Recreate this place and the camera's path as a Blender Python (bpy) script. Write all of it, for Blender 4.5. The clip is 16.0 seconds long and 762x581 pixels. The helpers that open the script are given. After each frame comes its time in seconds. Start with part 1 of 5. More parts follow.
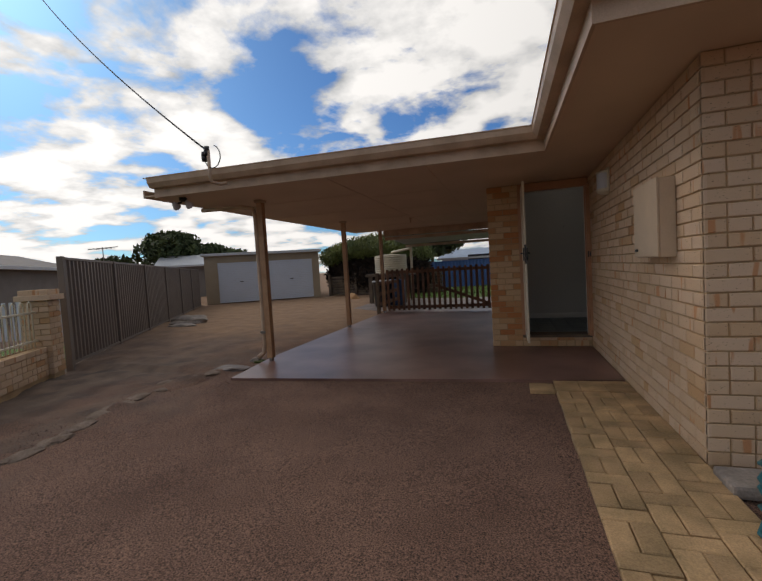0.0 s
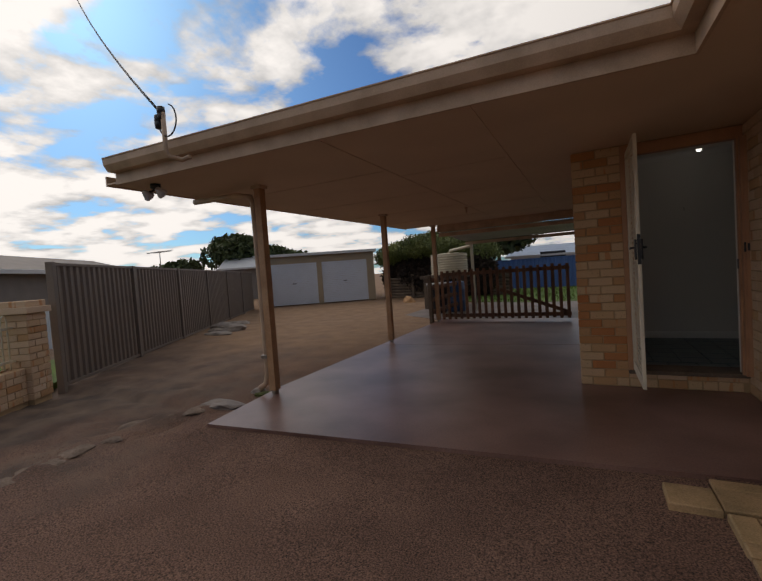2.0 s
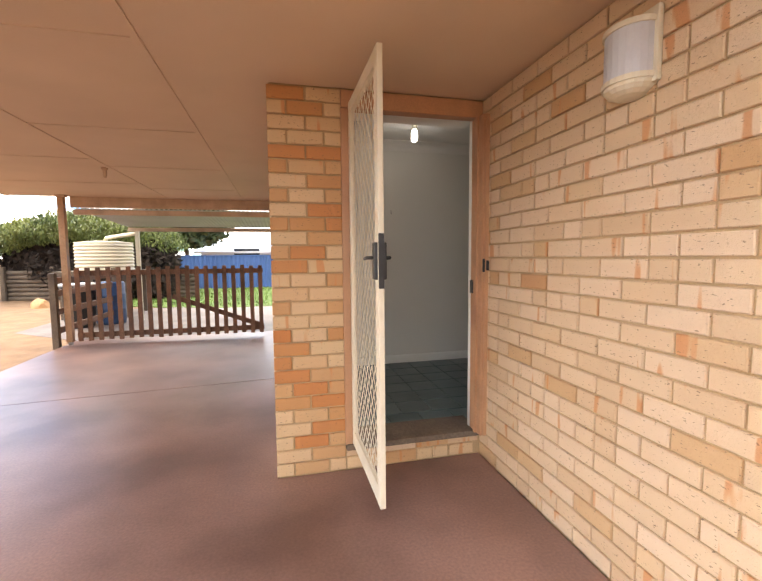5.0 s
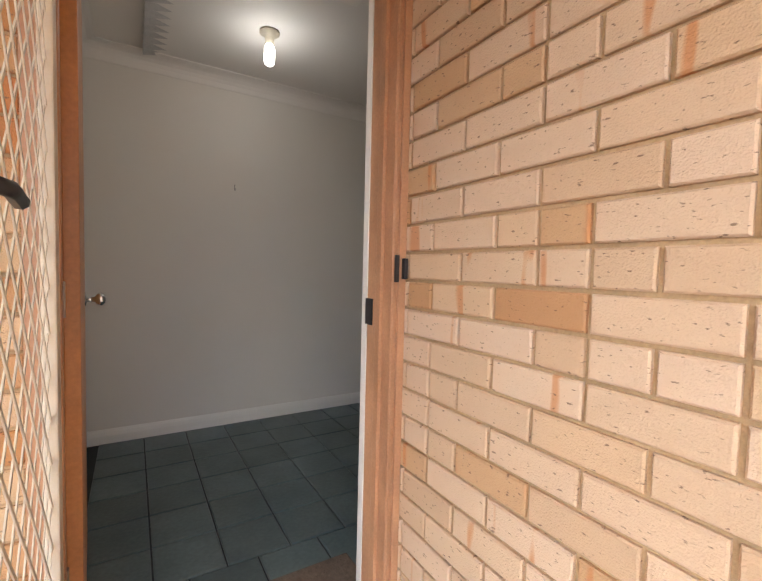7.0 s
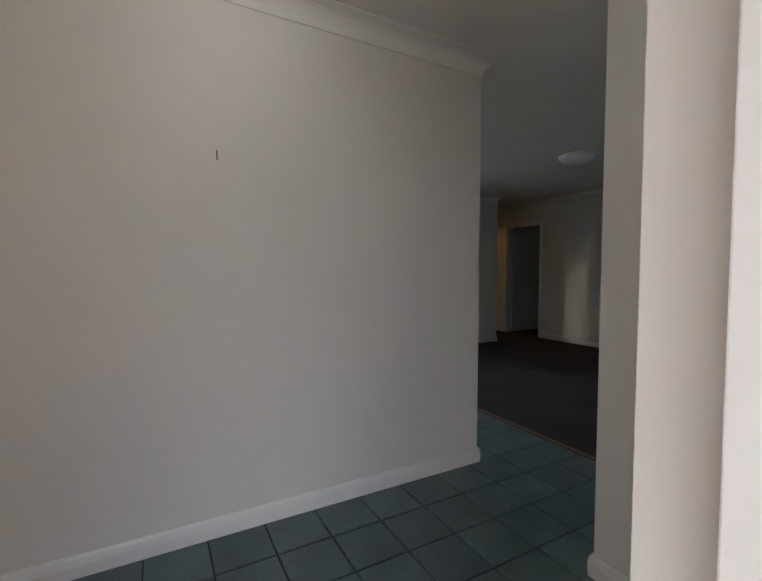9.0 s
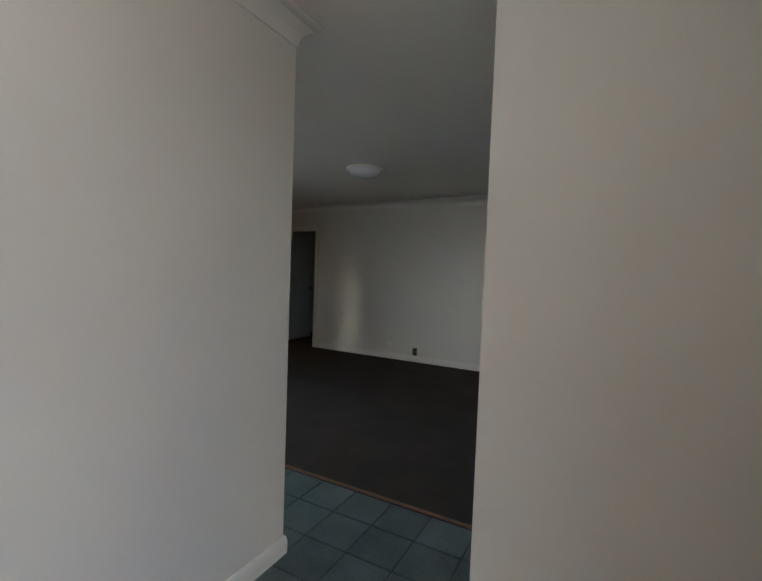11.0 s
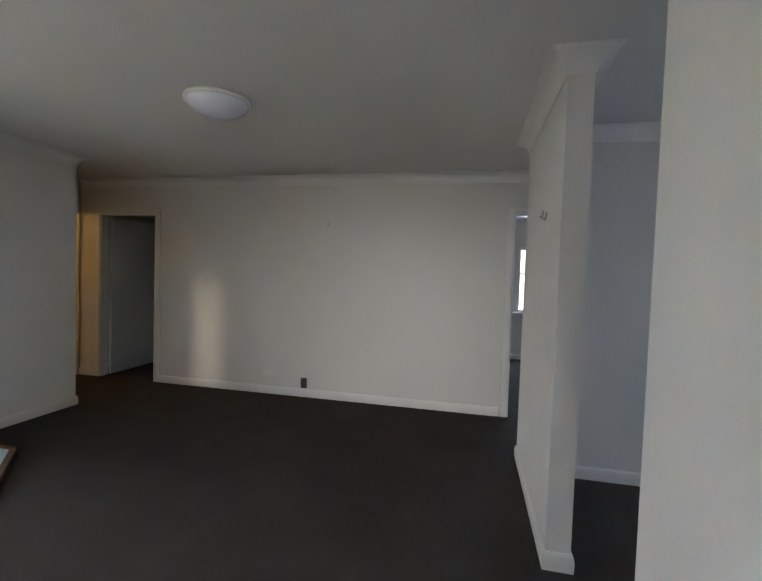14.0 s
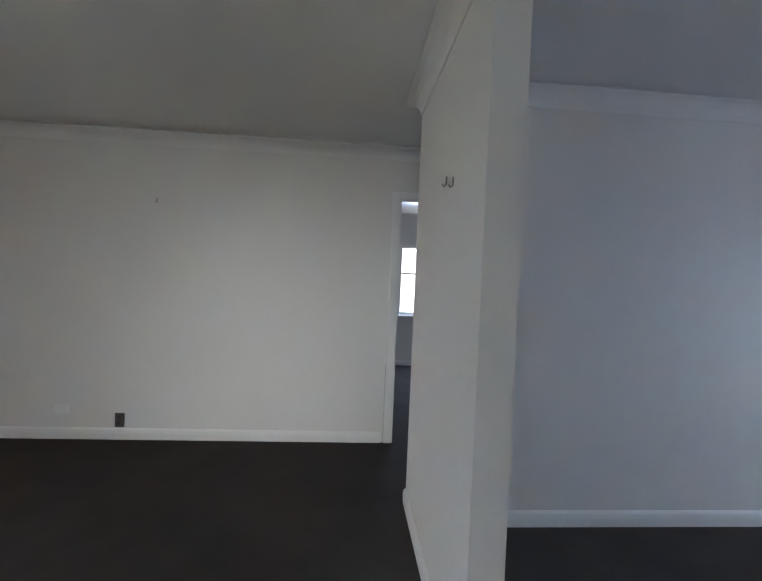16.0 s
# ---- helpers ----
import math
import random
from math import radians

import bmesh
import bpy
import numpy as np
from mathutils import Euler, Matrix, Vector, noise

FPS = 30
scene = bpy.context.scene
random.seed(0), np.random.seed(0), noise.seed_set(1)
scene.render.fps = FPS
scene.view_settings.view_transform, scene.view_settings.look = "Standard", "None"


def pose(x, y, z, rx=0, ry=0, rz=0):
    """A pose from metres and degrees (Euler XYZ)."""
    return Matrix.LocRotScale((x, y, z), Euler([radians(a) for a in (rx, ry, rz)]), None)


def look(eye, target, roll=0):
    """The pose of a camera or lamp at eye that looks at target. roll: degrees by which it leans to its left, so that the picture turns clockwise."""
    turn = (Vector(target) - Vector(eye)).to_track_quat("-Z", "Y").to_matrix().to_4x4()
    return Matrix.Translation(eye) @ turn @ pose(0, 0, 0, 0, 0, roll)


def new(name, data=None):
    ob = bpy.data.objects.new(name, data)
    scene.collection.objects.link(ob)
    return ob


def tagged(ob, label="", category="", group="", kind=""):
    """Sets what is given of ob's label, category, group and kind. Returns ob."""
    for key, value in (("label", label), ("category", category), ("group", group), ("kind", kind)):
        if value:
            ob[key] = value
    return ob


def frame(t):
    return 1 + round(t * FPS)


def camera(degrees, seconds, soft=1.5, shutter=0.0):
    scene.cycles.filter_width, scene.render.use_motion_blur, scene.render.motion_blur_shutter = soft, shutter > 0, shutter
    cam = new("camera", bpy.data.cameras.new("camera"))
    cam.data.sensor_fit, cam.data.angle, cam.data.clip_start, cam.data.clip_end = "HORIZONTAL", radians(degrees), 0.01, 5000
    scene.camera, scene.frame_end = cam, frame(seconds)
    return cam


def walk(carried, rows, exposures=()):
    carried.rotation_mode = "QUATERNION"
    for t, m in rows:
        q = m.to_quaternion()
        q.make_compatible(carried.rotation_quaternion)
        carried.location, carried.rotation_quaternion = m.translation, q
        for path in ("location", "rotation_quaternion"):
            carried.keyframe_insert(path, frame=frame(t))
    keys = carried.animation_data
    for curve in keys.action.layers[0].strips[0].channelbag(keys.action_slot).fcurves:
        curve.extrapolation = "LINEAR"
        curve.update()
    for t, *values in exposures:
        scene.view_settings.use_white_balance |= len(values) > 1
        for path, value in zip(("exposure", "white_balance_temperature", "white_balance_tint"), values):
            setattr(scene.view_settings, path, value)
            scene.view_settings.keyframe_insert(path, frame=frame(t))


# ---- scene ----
cam = camera(85.3, 16.0)
PATH = [
    (0, (-1.069, 0.603, 1.283), (-1.673, 2.506, 1.18), -3.4),
    (0.5, (-1.129, 1.016, 1.308), (-1.826, 2.888, 1.209), -3.6),
    (1, (-1.202, 1.454, 1.32), (-1.975, 3.296, 1.225), -3.8),
    (1.5, (-1.224, 1.898, 1.32), (-2.08, 3.703, 1.233), -4.1),
    (2, (-1.264, 2.329, 1.319), (-2.163, 4.113, 1.234), -4.0),
    (2.5, (-1.317, 2.763, 1.329), (-2.21, 4.55, 1.241), -3.9),
    (3, (-1.395, 3.167, 1.327), (-2.258, 4.969, 1.239), -3.8),
    (3.5, (-1.516, 3.504, 1.347), (-2.28, 5.35, 1.253), -3.5),
    (4, (-1.573, 3.881, 1.316), (-2.004, 5.831, 1.214), -2.3),
    (4.5, (-1.544, 4.192, 1.361), (-1.489, 6.187, 1.227), -1.9),
    (5, (-1.329, 4.528, 1.384), (-0.857, 6.465, 1.222), -0.5),
    (7.3, (-0.678, 6.123, 1.312), (0.355, 7.833, 1.216), 1.4),
    (8, (-0.519, 6.574, 1.31), (0.456, 8.318, 1.213), 0.5),
    (8.2, (-0.471, 6.698, 1.303), (0.467, 8.462, 1.21), -0.0),
    (10.3, (-0.288, 7.478, 1.538), (1.102, 8.912, 1.433), 1.1),
    (10.5, (-0.256, 7.543, 1.541), (1.28, 8.82, 1.44), 1.5),
    (11, (-0.088, 7.736, 1.538), (1.669, 8.688, 1.449), 2.1),
    (11.7, (0.243, 8.016, 1.53), (2.099, 8.756, 1.449), 2.4),
    (12, (0.358, 8.123, 1.557), (2.266, 8.715, 1.474), 2.5),
    (12.5, (0.649, 8.289, 1.546), (2.614, 8.651, 1.481), 2.7),
    (13, (0.926, 8.404, 1.545), (2.898, 8.732, 1.485), 2.6),
    (14, (1.401, 8.469, 1.579), (3.354, 8.892, 1.503), 1.9),
    (14.5, (1.641, 8.504, 1.562), (3.591, 8.941, 1.484), 1.7),
    (15, (1.856, 8.533, 1.593), (3.81, 8.951, 1.513), 1.5),
    (15.5, (2.09, 8.492, 1.561), (4.061, 8.82, 1.486), 1.4),
    (16, (2.29, 8.455, 1.539), (4.284, 8.306, 1.493), 2.4),
]
walk(cam, [(t, look(e, g, r)) for t, e, g, r in PATH],
     exposures=[(0, -0.5, 8100, 15), (1.5, -0.65, 8300, 17), (3.0, -0.55, 8600, 17), (3.5, 0.15, 8800, 18), (4.0, 1.15, 8900, 18), (4.5, 2.3, 9000, 17), (5.0, 2.6, 9000, 16),
                (7.3, 3.05, 8000, 16), (8.2, 3.1, 7600, 15), (10.3, 3.85, 6900, 10), (12, 3.9, 7700, 14), (13, 4.45, 7900, 16), (14.5, 4.95, 7100, 13), (16, 5.0, 6900, 13)])

# ---- world, sun and large lights ----
world = bpy.data.worlds.new("world")
scene.world = world
world.use_nodes = True
WN, WL = world.node_tree.nodes, world.node_tree.links
WN.clear()


def wnode(kind, **sockets):
    n = WN.new(kind)
    for k, v in sockets.items():
        n.inputs[k.replace("_", " ")].default_value = v
    return n


sky = WN.new("ShaderNodeTexSky")
sky.sky_type, sky.sun_disc = "NISHITA", False
sky.sun_elevation, sky.sun_rotation = radians(34), radians(-62)
coord = WN.new("ShaderNodeTexCoord")
sep = WN.new("ShaderNodeSeparateXYZ")
WL.new(coord.outputs["Generated"], sep.inputs[0])
lift = WN.new("ShaderNodeMath")
lift.operation, lift.inputs[1].default_value = "ADD", 0.16
WL.new(sep.outputs["Z"], lift.inputs[0])
floor_z = WN.new("ShaderNodeMath")
floor_z.operation, floor_z.inputs[1].default_value = "MAXIMUM", 0.05
WL.new(lift.outputs[0], floor_z.inputs[0])
flat = WN.new("ShaderNodeVectorMath")
flat.operation = "DIVIDE"
comb = WN.new("ShaderNodeCombineXYZ")
for k in "XYZ":
    WL.new(floor_z.outputs[0], comb.inputs[k])
WL.new(coord.outputs["Generated"], flat.inputs[0])
WL.new(comb.outputs[0], flat.inputs[1])
puffs = wnode("ShaderNodeTexNoise", Scale=2.3, Detail=10.0, Roughness=0.55, Distortion=0.15)
WL.new(flat.outputs[0], puffs.inputs["Vector"])
cover = WN.new("ShaderNodeValToRGB")
cover.color_ramp.elements[0].position, cover.color_ramp.elements[1].position = 0.41, 0.49
WL.new(puffs.outputs["Fac"], cover.inputs[0])
shade_noise = wnode("ShaderNodeTexNoise", Scale=2.3, Detail=6.0, Roughness=0.55)
WL.new(flat.outputs[0], shade_noise.inputs["Vector"])
tone = WN.new("ShaderNodeValToRGB")
tone.color_ramp.elements[0].position, tone.color_ramp.elements[0].color = 0.36, (0.30, 0.37, 0.46, 1)
tone.color_ramp.elements[1].position, tone.color_ramp.elements[1].color = 0.56, (0.86, 0.97, 1.10, 1)
WL.new(shade_noise.outputs["Fac"], tone.inputs[0])
sky_bg = wnode("ShaderNodeBackground", Strength=0.15)
tint = WN.new("ShaderNodeMix")
tint.data_type, tint.blend_type = "RGBA", "MULTIPLY"
tint.inputs["Factor"].default_value = 1.0
tint.inputs["B"].default_value = (0.22, 0.54, 1.0, 1)
WL.new(sky.outputs[0], tint.inputs["A"])
WL.new(tint.outputs["Result"], sky_bg.inputs[0])
toward = WN.new("ShaderNodeVectorMath")
toward.operation, toward.inputs[1].default_value = "DOT_PRODUCT", Vector((-20, 10, 16)).normalized()
WL.new(coord.outputs["Generated"], toward.inputs[0])
# clouds around the hidden sun are brighter than those on the far side of the sky
near_sun = wnode("ShaderNodeMapRange", From_Min=-0.7, From_Max=0.95, To_Min=0.2, To_Max=1.6)
WL.new(toward.outputs["Value"], near_sun.inputs["Value"])
cloud_bg = wnode("ShaderNodeBackground", Strength=0.95)
WL.new(tone.outputs[0], cloud_bg.inputs[0])
WL.new(near_sun.outputs[0], cloud_bg.inputs["Strength"])
mixed = WN.new("ShaderNodeMixShader")
WL.new(cover.outputs[0], mixed.inputs[0])
WL.new(sky_bg.outputs[0], mixed.inputs[1])
WL.new(cloud_bg.outputs[0], mixed.inputs[2])
out = WN.new("ShaderNodeOutputWorld")
WL.new(mixed.outputs[0], out.inputs[0])

sun = new("sun", bpy.data.lights.new("sun", "SUN"))
sun.data.energy, sun.data.angle, sun.data.color = 0.5, radians(14), (1, 0.9, 0.78)
sun.matrix_world = look((-20, 10, 16), (0, 0, 0))


def area_lamp(name, eye, target, w, h, power, color):
    ob = new(name, bpy.data.lights.new(name, "AREA"))
    ob.data.shape, ob.data.size, ob.data.size_y = "RECTANGLE", w, h
    ob.data.energy, ob.data.color = power, color
    ob.matrix_world = look(eye, target)
    return ob


def bulb_lamp(name, at, power, color, radius=0.03):
    ob = new(name, bpy.data.lights.new(name, "POINT"))
    ob.data.energy, ob.data.color, ob.data.shadow_soft_size = power, color, radius
    ob.location = at
    return ob


DAY = (0.80, 0.90, 1.0)
area_lamp("lounge_window_light", (1.9, 12.30, 1.25), (1.9, 9, 0.75), 1.9, 1.9, 0.52, DAY)
area_lamp("side_door_light", (-0.46, 7.23, 1.3), (0.1, 9.0, 1.2), 0.8, 1.9, 0.28, DAY)
area_lamp("dining_window_light", (2.9, 3.74, 1.6), (3.4, 6.4, 0.3), 1.7, 1.2, 0.75, (0.30, 0.56, 1.0))
area_lamp("bedroom_window_light", (8.92, 7.1, 1.55), (6, 7.1, 0.6), 1.1, 1.1, 1.6, (0.42, 0.62, 1.0))
# Helper lamp at a made-up kitchen window; its beam brightens the lounge's east wall.
kitchen = area_lamp("kitchen_window_light", (-0.98, 10.3, 1.6), (5.76, 9.0, 0.7), 1.1, 0.9, 0.15, DAY)
kitchen.data.spread = radians(34)
# Added 7 degree beam with no source of its own; throws the east wall's bright streak.
streak_lamp = area_lamp("glass_door_gap_light", (1.1, 12.26, 1.0), (5.76, 11.5, 0.8), 0.07, 1.2, 0.0105, (1.0, 0.95, 0.85))
streak_lamp.data.spread = radians(7)
bulb_lamp("entry_bulb_light", (-0.07, 8.32, 2.42), 0.2, (0.66, 0.82, 1.0), 0.04)
bulb_lamp("bathroom_light", (5.3, 14.6, 2.3), 0.42, (1.0, 0.62, 0.22), 0.06)


# ---- materials ----
def mat(name, color, rough=0.6, vary=0.25, scale=6.0, fine=90.0, bump=0.15, metal=0.0, other=None, amount=0.5,
        per_object=0.0, island=False, ribs=None, spec=0.5):
    """A procedural surface: broad blotches, fine grain, relief and, if asked, a tone of its own for each object."""
    m = bpy.data.materials.new(name)
    m.use_nodes = True
    N, L = m.node_tree.nodes, m.node_tree.links
    b = N["Principled BSDF"]
    b.inputs["Roughness"].default_value, b.inputs["Metallic"].default_value = rough, metal
    b.inputs["Specular IOR Level"].default_value = spec
    tc = N.new("ShaderNodeTexCoord")
    src = N.new("ShaderNodeNewGeometry").outputs["Position"]
    big = N.new("ShaderNodeTexNoise")
    big.inputs["Scale"].default_value, big.inputs["Detail"].default_value = scale, 5
    small = N.new("ShaderNodeTexNoise")
    small.inputs["Scale"].default_value, small.inputs["Detail"].default_value = fine, 3
    L.new(src, big.inputs["Vector"])
    L.new(src, small.inputs["Vector"])
    base = [c for c in color] + [1]
    alt = list(other) + [1] if other else [c * (1 - vary) for c in color] + [1]
    ramp = N.new("ShaderNodeValToRGB")
    ramp.color_ramp.elements[0].position, ramp.color_ramp.elements[1].position = 0.5 - amount * 0.35, 0.5 + amount * 0.35
    ramp.color_ramp.elements[0].color, ramp.color_ramp.elements[1].color = alt, base
    L.new(big.outputs["Fac"], ramp.inputs[0])
    grain = N.new("ShaderNodeMix")
    grain.data_type, grain.blend_type = "RGBA", "OVERLAY"
    grain.inputs["Factor"].default_value = min(1, vary)
    L.new(ramp.outputs[0], grain.inputs["A"])
    crisp = N.new("ShaderNodeMapRange")
    crisp.inputs["From Min"].default_value, crisp.inputs["From Max"].default_value = (0.27, 0.73) if vary >= 1 else (0, 1)
    L.new(small.outputs["Fac"], crisp.inputs["Value"])
    L.new(crisp.outputs[0], grain.inputs["B"])
    col = grain.outputs["Result"]
    if per_object:
        rnd = N.new("ShaderNodeNewGeometry").outputs["Random Per Island"] if island else N.new("ShaderNodeObjectInfo").outputs["Random"]
        hsv = N.new("ShaderNodeHueSaturation")
        span = N.new("ShaderNodeMapRange")
        span.inputs["To Min"].default_value, span.inputs["To Max"].default_value = 1 - per_object, 1 + per_object
        L.new(rnd, span.inputs["Value"])
        L.new(span.outputs[0], hsv.inputs["Value"])
        L.new(col, hsv.inputs["Color"])
        col = hsv.outputs[0]
    L.new(col, b.inputs["Base Color"])
    height = small.outputs["Fac"]
    if ribs:
        wave = N.new("ShaderNodeTexWave")
        wave.inputs["Scale"].default_value = ribs
        L.new(src, wave.inputs["Vector"])
        add = N.new("ShaderNodeMath")
        add.operation = "ADD"
        L.new(wave.outputs["Fac"], add.inputs[0])
        L.new(small.outputs["Fac"], add.inputs[1])
        height = add.outputs[0]
    bp = N.new("ShaderNodeBump")
    bp.inputs["Strength"].default_value, bp.inputs["Distance"].default_value = bump, 0.01
    L.new(height, bp.inputs["Height"])
    L.new(bp.outputs[0], b.inputs["Normal"])
    return m


CREAM_TONES = ((0.60, 0.40, 0.25), (0.52, 0.27, 0.13), ((0.3, (0.66, 0.465, 0.31)), (0.6, (0.70, 0.505, 0.355)), (0.9, (0.64, 0.43, 0.265)), (0.97, (0.56, 0.33, 0.17))))
ORANGE_TONES = ((0.62, 0.42, 0.245), (0.52, 0.19, 0.065), ((0.4, (0.64, 0.43, 0.26)), (0.62, (0.56, 0.32, 0.16)), (0.85, (0.53, 0.26, 0.11))))


def brick_mat(name, island, tones=CREAM_TONES):
    """Cream clay brick, some of them orange, with burnt orange bands, dark drag marks and rubbed faces."""
    m = bpy.data.materials.new(name)
    m.use_nodes = True
    N, L = m.node_tree.nodes, m.node_tree.links
    b = N["Principled BSDF"]
    b.inputs["Roughness"].default_value = 0.82
    geo = N.new("ShaderNodeNewGeometry")
    rnd = geo.outputs["Random Per Island"] if island else N.new("ShaderNodeObjectInfo").outputs["Random"]
    ramp = N.new("ShaderNodeValToRGB")
    r = ramp.color_ramp
    first, last, stops = tones
    r.elements[0].position, r.elements[0].color = 0.0, (*first, 1)
    r.elements[1].position, r.elements[1].color = 1.0, (*last, 1)
    for p, c in stops:
        e = r.elements.new(p)
        e.color = (*c, 1)
    L.new(rnd, ramp.inputs[0])
    def noise_tex(scale, detail):
        n = N.new("ShaderNodeTexNoise")
        n.inputs["Scale"].default_value, n.inputs["Detail"].default_value = scale, detail
        L.new(geo.outputs["Position"], n.inputs["Vector"])
        return n
    def stretched(n, k):
        v = N.new("ShaderNodeVectorMath")
        v.operation, v.inputs[1].default_value = "MULTIPLY_ADD", k
        L.new(geo.outputs["Position"], v.inputs[0])
        far_off = N.new("ShaderNodeMath")
        far_off.operation, far_off.inputs[1].default_value = "MULTIPLY", 40.0
        L.new(rnd, far_off.inputs[0])
        L.new(far_off.outputs[0], v.inputs[2])
        L.new(v.outputs[0], n.inputs["Vector"])
        return n
    smear, speck, grain = stretched(noise_tex(13, 2), (1, 1, 0.15)), stretched(noise_tex(60, 4), (1, 1, 2.6)), noise_tex(240, 3)
    def ramp_of(n, a, z):
        q = N.new("ShaderNodeValToRGB")
        q.color_ramp.elements[0].position, q.color_ramp.elements[1].position = a, z
        L.new(n.outputs["Fac"], q.inputs[0])
        return q.outputs[0]
    def blend(fac, a, color, top):
        x = N.new("ShaderNodeMix")
        x.data_type = "RGBA"
        k = N.new("ShaderNodeMath")
        k.operation, k.inputs[1].default_value = "MULTIPLY", top
        L.new(fac, k.inputs[0])
        L.new(k.outputs[0], x.inputs["Factor"])
        L.new(a, x.inputs["A"])
        x.inputs["B"].default_value = color
        return x.outputs["Result"]
    c = blend(ramp_of(smear, 0.645, 0.69), ramp.outputs[0], (0.58, 0.23, 0.085, 1), 0.75)
    c = blend(ramp_of(speck, 0.645, 0.70), c, (0.15, 0.08, 0.05, 1), 0.75)
    L.new(c, b.inputs["Base Color"])
    bp = N.new("ShaderNodeBump")
    bp.inputs["Strength"].default_value, bp.inputs["Distance"].default_value = 0.5, 0.006
    L.new(grain.outputs["Fac"], bp.inputs["Height"])
    L.new(bp.outputs[0], b.inputs["Normal"])
    return m


def glow(name, color, strength):
    m = bpy.data.materials.new(name)
    m.use_nodes = True
    b = m.node_tree.nodes["Principled BSDF"]
    b.inputs["Base Color"].default_value = (*color, 1)
    b.inputs["Emission Color"].default_value, b.inputs["Emission Strength"].default_value = (*color, 1), strength
    return m


M_BRICK, M_BRICKS = brick_mat("brick_single", False), brick_mat("brick_joined", True)
M_BRICK_ORANGE = brick_mat("brick_single_orange", False, ORANGE_TONES)
M_MORTAR = mat("mortar", (0.54, 0.36, 0.20), 0.9, 0.25, 5, 150, 0.3)
M_GRAVEL = mat("gravel", (0.135, 0.07, 0.048), 0.95, 1.0, 1.3, 115, 1.0, other=(0.225, 0.125, 0.088), amount=0.6)
M_STONES = mat("loose_gravel", (0.20, 0.115, 0.08), 0.9, 0.5, 3, 90, 0.3, other=(0.11, 0.06, 0.045), per_object=0.55, island=True)
M_SAND = mat("sandy_ground", (0.34, 0.225, 0.145), 0.95, 0.35, 0.6, 60, 0.5, other=(0.25, 0.155, 0.11), amount=0.7)
M_SLAB = mat("painted_concrete", (0.30, 0.17, 0.14), 0.36, 0.35, 1.1, 70, 0.05, other=(0.14, 0.074, 0.06), amount=0.48)
M_SLAB2 = mat("bare_concrete", (0.22, 0.17, 0.15), 0.6, 0.4, 1.5, 60, 0.2)
M_PAVER = mat("paver", (0.52, 0.33, 0.175), 0.85, 0.45, 5, 110, 0.45, other=(0.30, 0.20, 0.10), amount=0.55, per_object=0.2)
M_CREAM = mat("cream_paint", (0.60, 0.42, 0.30), 0.5, 0.2, 4, 120, 0.06, other=(0.43, 0.295, 0.20))
M_SOFFIT = mat("soffit_sheet", (0.68, 0.515, 0.385), 0.6, 0.12, 1.2, 200, 0.04, other=(0.61, 0.455, 0.335))
M_POST = mat("painted_steel_post", (0.50, 0.29, 0.16), 0.5, 0.3, 6, 60, 0.1, other=(0.38, 0.20, 0.10))
M_FRAME = mat("stained_door_frame", (0.56, 0.29, 0.16), 0.42, 0.2, 5, 120, 0.08)
M_DOOR = mat("stained_door", (0.58, 0.26, 0.10), 0.4, 0.25, 4, 80, 0.08)
M_SCREEN = mat("cream_powder_coat", (0.74, 0.66, 0.52), 0.45, 0.1, 10, 200, 0.03)
M_BLACK = mat("black_metal", (0.02, 0.02, 0.022), 0.4, 0.2, 10, 100, 0.05)
M_STEEL = mat("dull_steel", (0.35, 0.33, 0.31), 0.35, 0.2, 20, 120, 0.05, metal=0.9)
M_CHROME = mat("chrome", (0.75, 0.74, 0.72), 0.12, 0.1, 20, 100, 0.0, metal=1.0)
M_METER = mat("meter_box_paint", (0.60, 0.46, 0.33), 0.5, 0.12, 5, 150, 0.05)
M_FENCE = mat("fence_sheet", (0.22, 0.175, 0.145), 0.5, 0.2, 1.5, 80, 0.05, other=(0.19, 0.15, 0.125))
M_SHED = mat("shed_sheet", (0.43, 0.335, 0.23), 0.5, 0.15, 1.5, 80, 0.05)
M_ROLLER = mat("roller_door_white", (0.64, 0.68, 0.75), 0.45, 0.08, 2, 90, 0.03)
M_GREYROOF = mat("grey_roof_sheet", (0.42, 0.41, 0.40), 0.45, 0.2, 1.5, 60, 0.05)
M_BLUE = mat("blue_fence_sheet", (0.055, 0.13, 0.34), 0.5, 0.15, 1.5, 60, 0.05)
M_DRUM = mat("blue_drum_plastic", (0.025, 0.075, 0.19), 0.45, 0.2, 4, 60, 0.05)
M_BLUEROOF = mat("blue_roof", (0.26, 0.36, 0.50), 0.5, 0.2, 2, 60, 0.05)
M_WHITEROOF = mat("pale_roof", (0.62, 0.64, 0.66), 0.5, 0.1, 2, 60, 0.05)
M_TIMBER = mat("weathered_timber", (0.215, 0.098, 0.055), 0.8, 0.5, 3, 60, 0.4, other=(0.115, 0.058, 0.038), per_object=0.2)
M_SLEEPER = mat("grey_sleeper", (0.17, 0.125, 0.09), 0.9, 0.5, 3, 60, 0.5, other=(0.09, 0.065, 0.05), per_object=0.2)
M_TANK = mat("tank_sheet", (0.58, 0.50, 0.36), 0.5, 0.15, 3, 60, 0.05)
M_LEAF = mat("leaf_green", (0.075, 0.105, 0.03), 0.65, 0.4, 2.0, 30, 0.1, other=(0.035, 0.055, 0.018), per_object=0.35, island=True)
